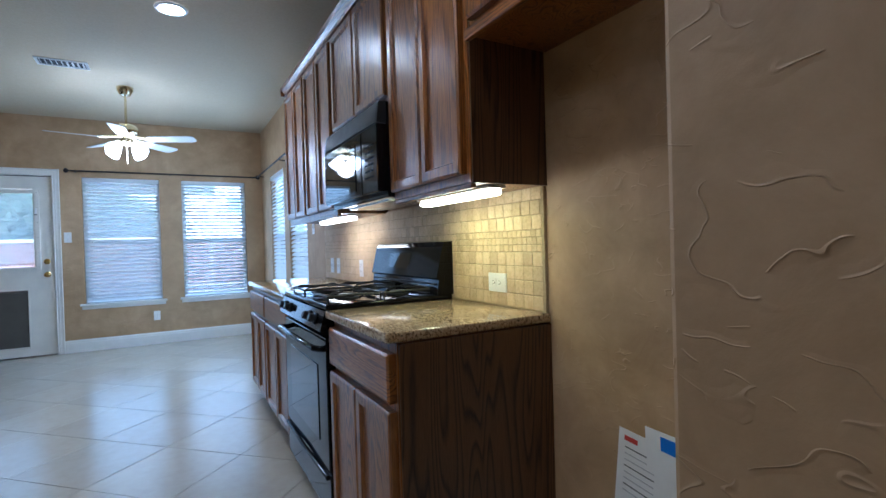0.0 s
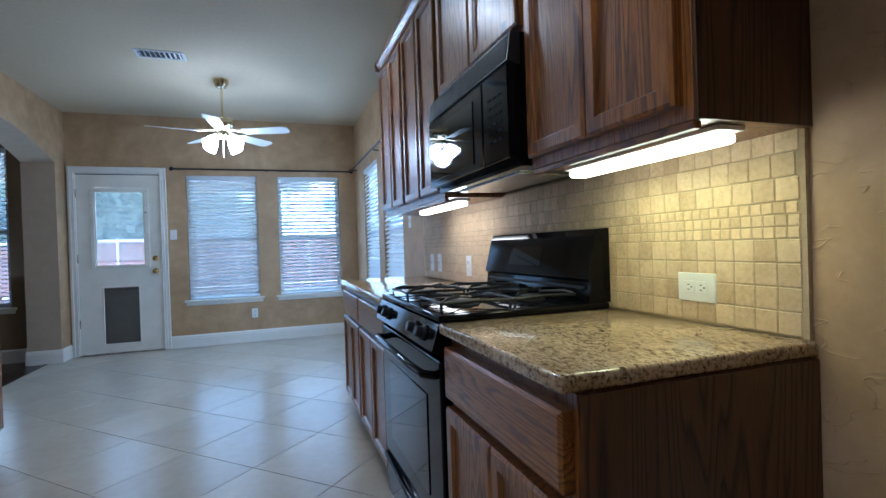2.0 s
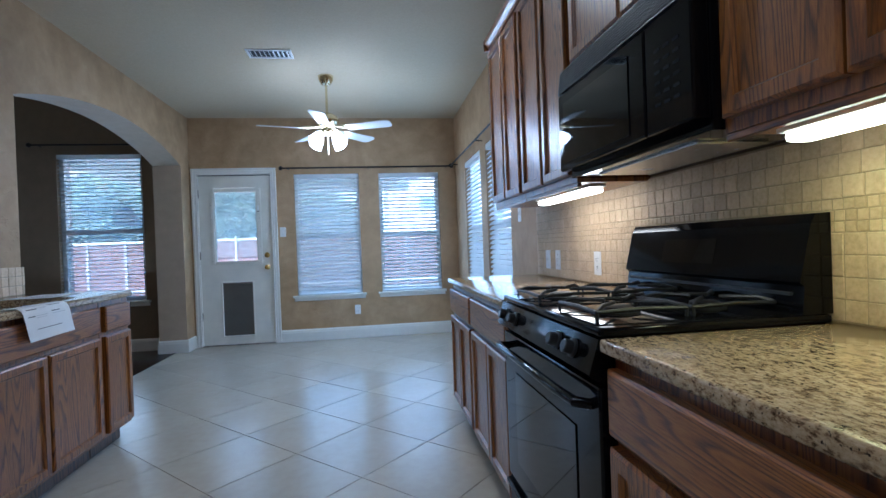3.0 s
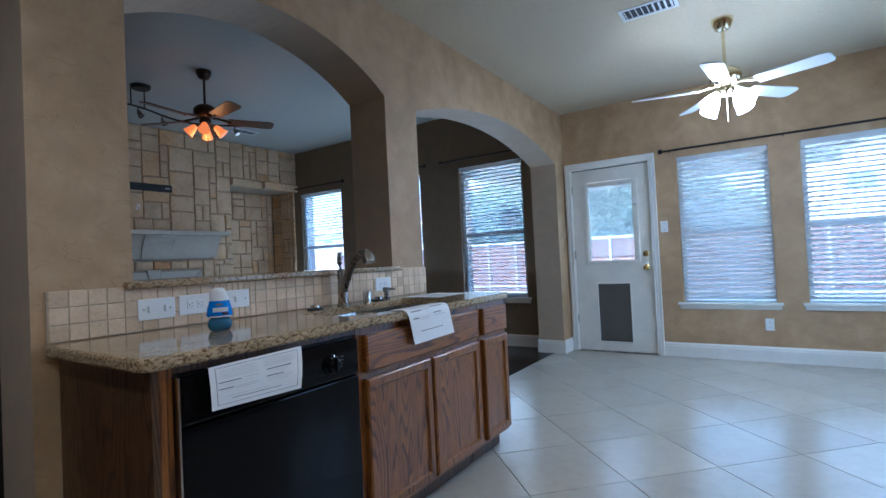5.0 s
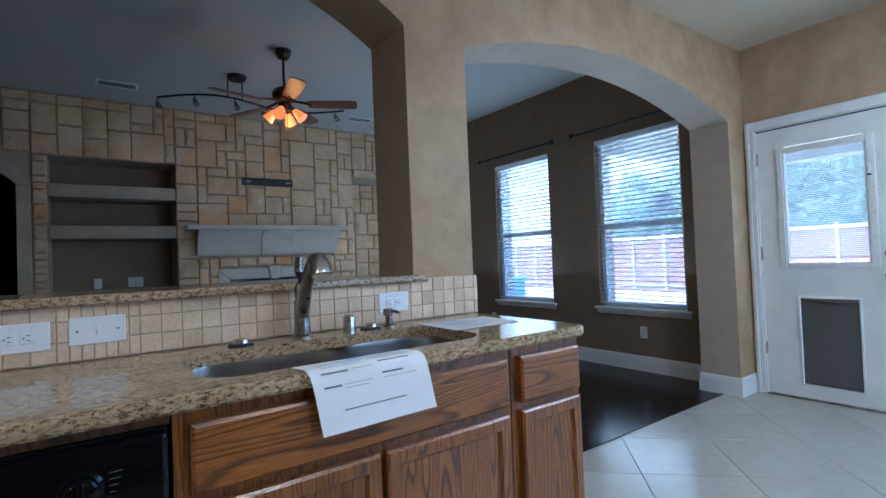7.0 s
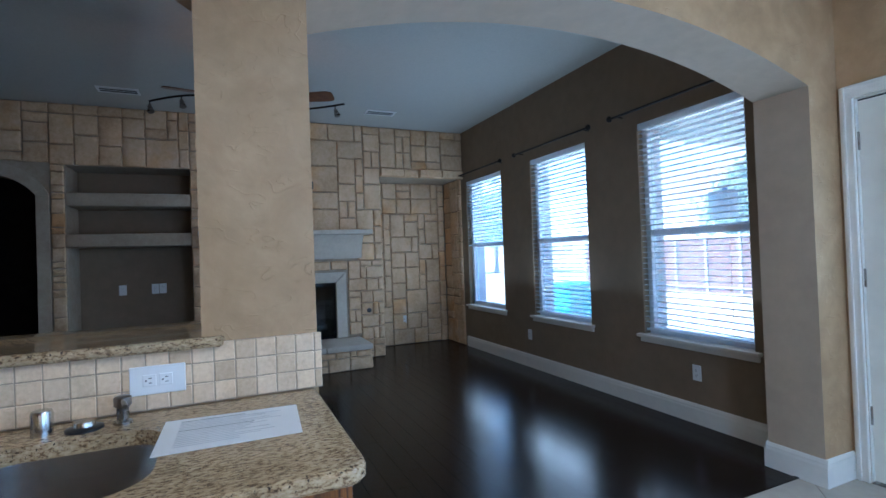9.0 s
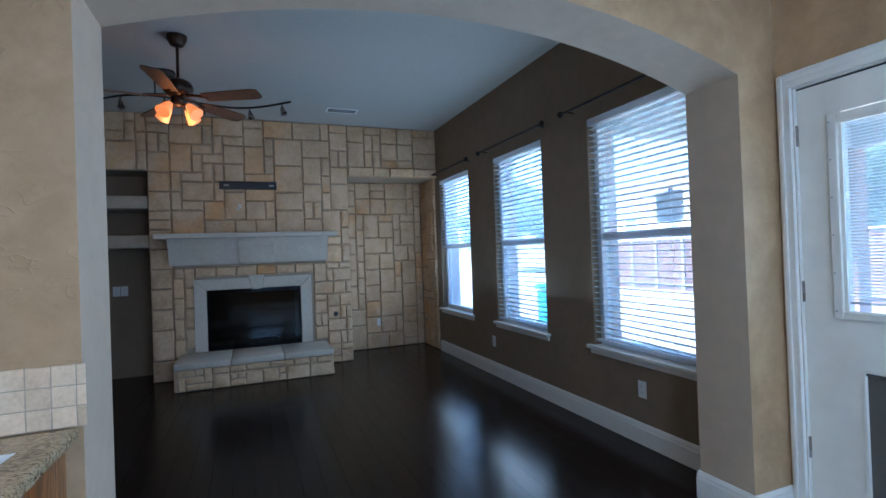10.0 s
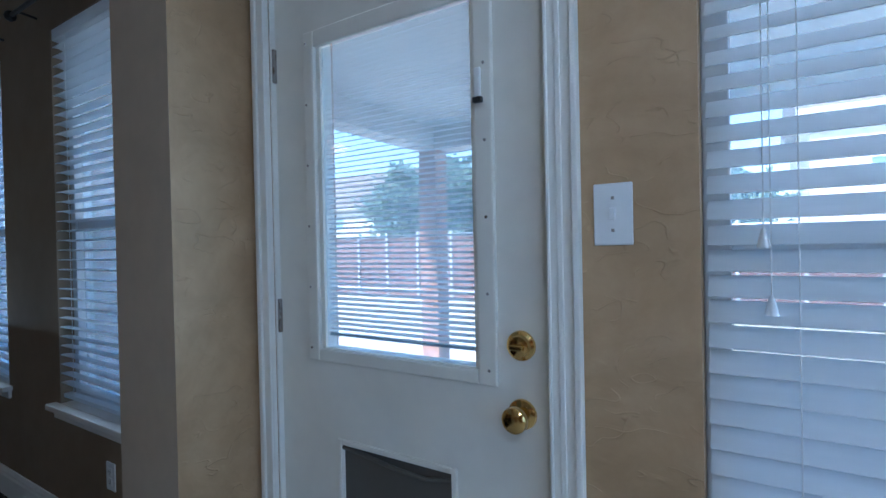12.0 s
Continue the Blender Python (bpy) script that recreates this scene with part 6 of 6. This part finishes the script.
house(1.2, 13, 27, 36, 5.6, 8.4, "pale two-storey house with a shingle roof beyond the fence", ((3.3, 3.45, 1.0, 0.75), (7.0, 3.4, 1.0, 1.2), (10.2, 3.4, 1.0, 1.2)))
house(-36, -19, 33, 42, 4.2, 7.2, "pale house with a shingle roof beyond the fence", ((-33.2, 3.0, 1.1, 0.9), (-30.6, 3.0, 1.1, 0.9), (-26.5, 3.0, 1.1, 0.9), (-22.5, 3.0, 1.1, 0.9)))
gr = thing("storage_bin", (-7.3, 9.75, -0.12), "teal plastic bin standing in the yard", "bin")
part("bin", soft(box(bmesh.new(), -7.60, -7.05, 9.5, 10.0, -0.12, 0.65), 0.05), TEAL, gr)
part("lid", soft(box(bmesh.new(), -7.63, -7.02, 9.47, 10.03, 0.655, 0.74), 0.03), TEAL, gr)

nt = thing("window_notice", (-2.65, 7.41, 1.50), "paper sheet taped to the outside of the window glass", "paper")
nt_s = part("sheet", boxes((-2.765, -2.545, 7.4135, 7.4145, 1.50, 1.695)), NOTICE, nt)
part("tape", boxes((-2.66, -2.625, 7.415, 7.4158, 1.675, 1.72)), BLUETAPE, nt, "blue tape")

# ---- pieces: stones, tiles and planks ----


def pack(u0, u1, z0, z1, cell, rnd, sizes, blocked=()):
    """Fills a rectangle with random blocks on a grid; blocked: rectangles left free."""
    nu, nz = max(1, round((u1 - u0) / cell)), max(1, round((z1 - z0) / cell))
    cu, cz = (u1 - u0) / nu, (z1 - z0) / nz
    used = [[False] * nz for _ in range(nu)]
    for i in range(nu):
        for j in range(nz):
            c, d = u0 + (i + 0.5) * cu, z0 + (j + 0.5) * cz
            used[i][j] = any(a < c < b and e < d < f for a, b, e, f in blocked)
    out = []
    for j in range(nz):
        for i in range(nu):
            if used[i][j]:
                continue
            tries = sizes[:]
            rnd.shuffle(tries)
            for w, h in tries + [(1, 1)]:
                if i + w <= nu and j + h <= nz and not any(used[a][b] for a in range(i, i + w) for b in range(j, j + h)):
                    for a in range(i, i + w):
                        for b in range(j, j + h):
                            used[a][b] = True
                    out.append((u0 + i * cu, u0 + (i + w) * cu, z0 + j * cz, z0 + (j + h) * cz))
                    break
    return out


STONE_MESHES = {}


def stone_mesh(w, h, rnd, thick, gap, mt):
    """A rough-edged block centred on the origin, its face along +x; shared by size."""
    key = (round(w, 2), round(h, 2), rnd.randrange(3), mt.name)
    if key not in STONE_MESHES:
        w, h = key[0] - gap, key[1] - gap
        bm = bmesh.new()
        base, face = [], []
        ins = 0.011
        corners = [(-w / 2, -h / 2), (0, -h / 2), (w / 2, -h / 2), (w / 2, 0), (w / 2, h / 2), (0, h / 2), (-w / 2, h / 2), (-w / 2, 0)]
        for y, z in corners:
            jy, jz = rnd.uniform(-0.004, 0.004), rnd.uniform(-0.004, 0.004)
            base.append(bm.verts.new((-0.004, y + jy, z + jz)))
            face.append((y + jy, z + jz))
        mid = [bm.verts.new((thick * 0.65, y * (1 - 0.006 / w), z * (1 - 0.006 / h))) for y, z in face]
        frt = [bm.verts.new((thick + rnd.uniform(-0.004, 0.005), y - math.copysign(ins, y) * (abs(y) > 1e-3), z - math.copysign(ins, z) * (abs(z) > 1e-3))) for y, z in face]
        c = bm.verts.new((thick + rnd.uniform(0.0, 0.008), rnd.uniform(-0.1, 0.1) * w, rnd.uniform(-0.1, 0.1) * h))
        for a, b in ((base, mid), (mid, frt)):
            for i in range(8):
                bm.faces.new((a[i], a[(i + 1) % 8], b[(i + 1) % 8], b[i]))
        for i in range(8):
            bm.faces.new((frt[i], frt[(i + 1) % 8], c))
        STONE_MESHES[key] = mesh("stone_block", bm, mt, True)
    return STONE_MESHES[key]


BIG = [(2, 2), (3, 2), (2, 3), (2, 2), (1, 2), (2, 1), (3, 2), (2, 3), (3, 3), (2, 2)]
SMALL = [(1, 1), (1, 2), (2, 1), (2, 2)]


def clad(parent, x, rects, cell, seed, sizes, turn=0.0, y=None, blocked=(), thick=0.026):
    """Stone facing on a plane x = const that looks to +x (or, turned, on y = const)."""
    rnd = random.Random(seed)
    for u0, u1, z0, z1 in rects:
        for a, b, c, d in pack(u0, u1, z0, z1, cell, rnd, sizes, blocked):
            me = stone_mesh(b - a, d - c, rnd, thick, 0.0045, LIME)
            lift = rnd.uniform(-0.004, 0.006)
            if y is None:
                m = Matrix.Translation((x + lift, (a + b) / 2, (c + d) / 2))
            else:
                m = Matrix.Translation(((a + b) / 2, y + lift, (c + d) / 2)) @ Matrix.Rotation(turn, 4, "Z")
            piece("stone_block", me, m, parent)


free = [(4.26, 5.585, 0.30, 1.16), (4.12, 5.75, 0.0, 0.30), (4.01, 5.765, 1.31, 1.66)]
clad(chimney, XF, [(3.81, 5.60, 0.0, 1.28), (3.81, 6.07, 1.28, 3.05)], 0.112, 3, BIG, blocked=free)
clad(chimney, XF, [(5.60, 6.07, 0.0, 1.28)], 0.078, 4, [(1, 2), (2, 2), (2, 3), (2, 1), (2, 2), (3, 2)], blocked=free)
clad(bulk, XF, [(6.07, 7.30, 2.50, 3.05)], 0.11, 5, BIG)
clad(bulk, XF, [(6.07, 7.30, 2.385, 2.50)], 0.115, 6, [(2, 1), (3, 1), (4, 1)], thick=0.07)
clad(west, NB, [(6.06, 7.27, 0.0, 2.40)], 0.112, 7, BIG)
clad(west, 0, [(-7.19, -6.62, 0.0, 2.40)], 0.112, 8, BIG, turn=radians(-90), y=YN - 0.004)
clad(shelfwall, XF, [(2.51, 3.81, 2.40, 3.05)], 0.112, 9, BIG)
clad(shelfwall, XF, [(2.51, 2.635, 0.0, 2.40)], 0.072, 10, [(2, 2), (2, 3), (2, 1)])
clad(archwall, XF, [(0.2, 2.51, 2.42, 3.05), (0.2, 1.50, 0.0, 2.42)], 0.112, 13, BIG, blocked=[(1.5, 2.51, 2.0, 2.44)])
clad(ht, -5.975, [(4.12, 5.70, 0.0, 0.225)], 0.085, 14, [(2, 1), (3, 2), (2, 2), (1, 1), (3, 1), (1, 2)], thick=0.022)
clad(ht, 0, [(XF + 0.05, -5.96, 0.0, 0.225)], 0.10, 15, BIG, turn=radians(90), y=5.70)
clad(ht, 0, [(XF + 0.05, -5.96, 0.0, 0.225)], 0.10, 16, BIG, turn=radians(-90), y=4.12)

# travertine backsplashes
TILE_MESHES = {}


def tile_mesh(w, h, mt, thick=0.008, ease=0.0012):
    key = (round(w, 4), round(h, 4), mt.name)
    if key not in TILE_MESHES:
        bm = bmesh.new()
        r0 = [bm.verts.new((0, y, z)) for y, z in ((-w / 2, -h / 2), (w / 2, -h / 2), (w / 2, h / 2), (-w / 2, h / 2))]
        r1 = [bm.verts.new((thick - ease, v.co.y, v.co.z)) for v in r0]
        r2 = [bm.verts.new((thick, v.co.y - math.copysign(ease, v.co.y), v.co.z - math.copysign(ease, v.co.z))) for v in r0]
        for a, b in ((r0, r1), (r1, r2)):
            for i in range(4):
                bm.faces.new((a[i], a[(i + 1) % 4], b[(i + 1) % 4], b[i]))
        bm.faces.new(r2)
        TILE_MESHES[key] = mesh("tile", bm, mt)
    return TILE_MESHES[key]


rnd = random.Random(21)
splash_e = solid("backsplash_range", boxes((XE - 0.0117, XE - 0.0005, 1.489, 4.20, CT + 0.001, UZ0 - 0.002)), GROUT, "tumbled travertine mosaic backsplash behind the range", "backsplash", "structure")
rows, z = [], CT + 0.004
for h in (0.052, 0.052, 0.052, 0.052, 0.0265, 0.0265, 0.0265, 0.052, 0.052, 0.052):
    rows.append((z, h))
    z += h
far = bmesh.new()
for k, (z, h) in enumerate(rows):
    w = 0.053 if h > 0.04 else 0.0275
    y = 1.50 + (0.0 if k % 2 else rnd.uniform(0.0, 0.01))
    while y < 4.17:
        me = tile_mesh(w - 0.0022, h - 0.0022, TRAV, ease=0.0018)
        m = Matrix.Translation((XE - 0.005 - rnd.uniform(0, 0.0015), y + w / 2, z + h / 2)) @ Matrix.Rotation(math.pi, 4, "Z") @ Matrix.Rotation(rnd.uniform(-0.015, 0.015), 4, "X")
        if y < 2.62 and not (2.1 < y and z < 1.1):
            piece("tile", me, m, splash_e)
        else:
            k0 = len(far.verts)
            far.from_mesh(me)
            far.verts.ensure_lookup_table()
            for v in far.verts[k0:]:
                v.co = m @ v.co
        y += w
tagged(part("tile_field", far, TRAV, splash_e), kind="stuff")

splash_w = solid("backsplash_sink", boxes((XW + 0.0005, XW + 0.0095, 2.347, 4.435, IZ + 0.001, 1.078)), PALEGROUT, "cream travertine tile backsplash behind the sink", "backsplash", "structure")
for k in range(3):
    y, z, h = 2.35, IZ + 0.002 + 0.0565 * k, 0.0565
    while y < 4.43:
        w = min(0.0565 if not 2.9 < y % 3.3 < 3.1 else 0.0283, 4.436 - y)
        if w > 0.02:
            piece("tile", tile_mesh(w - 0.0028, h - 0.0028, TRAVP, ease=0.0018), Matrix.Translation((XW + 0.004 + rnd.uniform(0, 0.0015), y + w / 2, z + h / 2)) @ Matrix.Rotation(rnd.uniform(-0.02, 0.02), 4, "X"), splash_w)
        y += w

# floor tiles, laid diagonally
D = 0.3595
LO, HI = (-1.998, -1.198), (XE - 0.002, YN - 0.002)


def clip(poly, axis, limit, keep_less):
    out = []
    for p, q in zip(poly, poly[1:] + poly[:1]):
        a, b = (p[axis] <= limit) == keep_less, (q[axis] <= limit) == keep_less
        if a:
            out.append(p)
        if a != b:
            t = (limit - p[axis]) / (q[axis] - p[axis])
            out.append((p[0] + (q[0] - p[0]) * t, p[1] + (q[1] - p[1]) * t))
    return out


def flat_tile(outline, mt):
    bm = bmesh.new()
    cx, cy = sum(p[0] for p in outline) / len(outline), sum(p[1] for p in outline) / len(outline)
    r = [[bm.verts.new((cx + (x - cx) * s, cy + (y - cy) * s, z)) for x, y in outline] for s, z in ((1.0, -0.004), (1.0, -0.0012), (0.996, 0.0))]
    for a, b in zip(r, r[1:]):
        for i in range(len(outline)):
            bm.faces.new((a[i], a[(i + 1) % len(outline)], b[(i + 1) % len(outline)], b[i]))
    bm.faces.new(r[-1])
    return mesh("floor_tile", bm, mt)


g = D - 0.0026
whole = flat_tile([(g, 0), (0, g), (-g, 0), (0, -g)], FTILE)
for i in range(-8, 8):
    for j in range(-20, 12):
        if (i + j) % 2 == 0:
            continue
        cx, cy = -0.186 + D * i, 4.578 + D * j
        if cx + D < LO[0] or cx - D > HI[0] or cy + D < LO[1] or cy - D > HI[1]:
            continue
        poly = [(cx + g, cy), (cx, cy + g), (cx - g, cy), (cx, cy - g)]
        for ax in (0, 1):
            poly = clip(poly, ax, HI[ax], True)
            poly = clip(poly, ax, LO[ax], False) if poly else poly
        if len(poly) < 3:
            continue
        inside = cx - D > LO[0] and cx + D < HI[0] and cy - D > LO[1] and cy + D < HI[1]
        if inside:
            piece("floor_tile", whole, Matrix.Translation((cx, cy, 0)) @ Matrix.Rotation(radians(90 * rnd.randrange(4)), 4, "Z"), floor_k)
        else:
            piece("floor_tile", flat_tile([(x - cx, y - cy) for x, y in poly], FTILE), Matrix.Translation((cx, cy, 0)), floor_k)

# planks along the room, with staggered ends
planks, pm = bmesh.new(), {}
y = -1.498
while y < YN - 0.01:
    w = min(0.127, YN - 0.002 - y)
    x = -2.002 - rnd.uniform(0, 0.9) * (y > -9)
    first = True
    xa = -2.002
    while xa > -7.2:
        ln = rnd.uniform(0.5, 1.5) if not first else rnd.uniform(0.3, 1.2)
        first = False
        xb = max(xa - ln, -7.2)
        b = boxes((xb + 0.001, xa - 0.001, y + 0.001, y + w - 0.001, -0.004, 0.0), edge=0.0)
        if y > 3.3 and xa > -6.6:
            me = mesh("plank", b, PLANK)
            piece("plank", me, Matrix(), floor_l)
        else:
            tmp = mesh("plank", b, PLANK)
            planks.from_mesh(tmp)
            bpy.data.meshes.remove(tmp)
        xa = xb
    y += w
tagged(part("plank_field", planks, PLANK, floor_l), kind="stuff")
tr = thing("threshold_strip", (-2.0, 5.75, 0), "thin dark strip between tile and wood floors", "threshold")
part("strip", boxes((-2.022, -1.996, 4.45, 7.04, 0.0005, 0.006), edge=0.002), PLANK, tr)
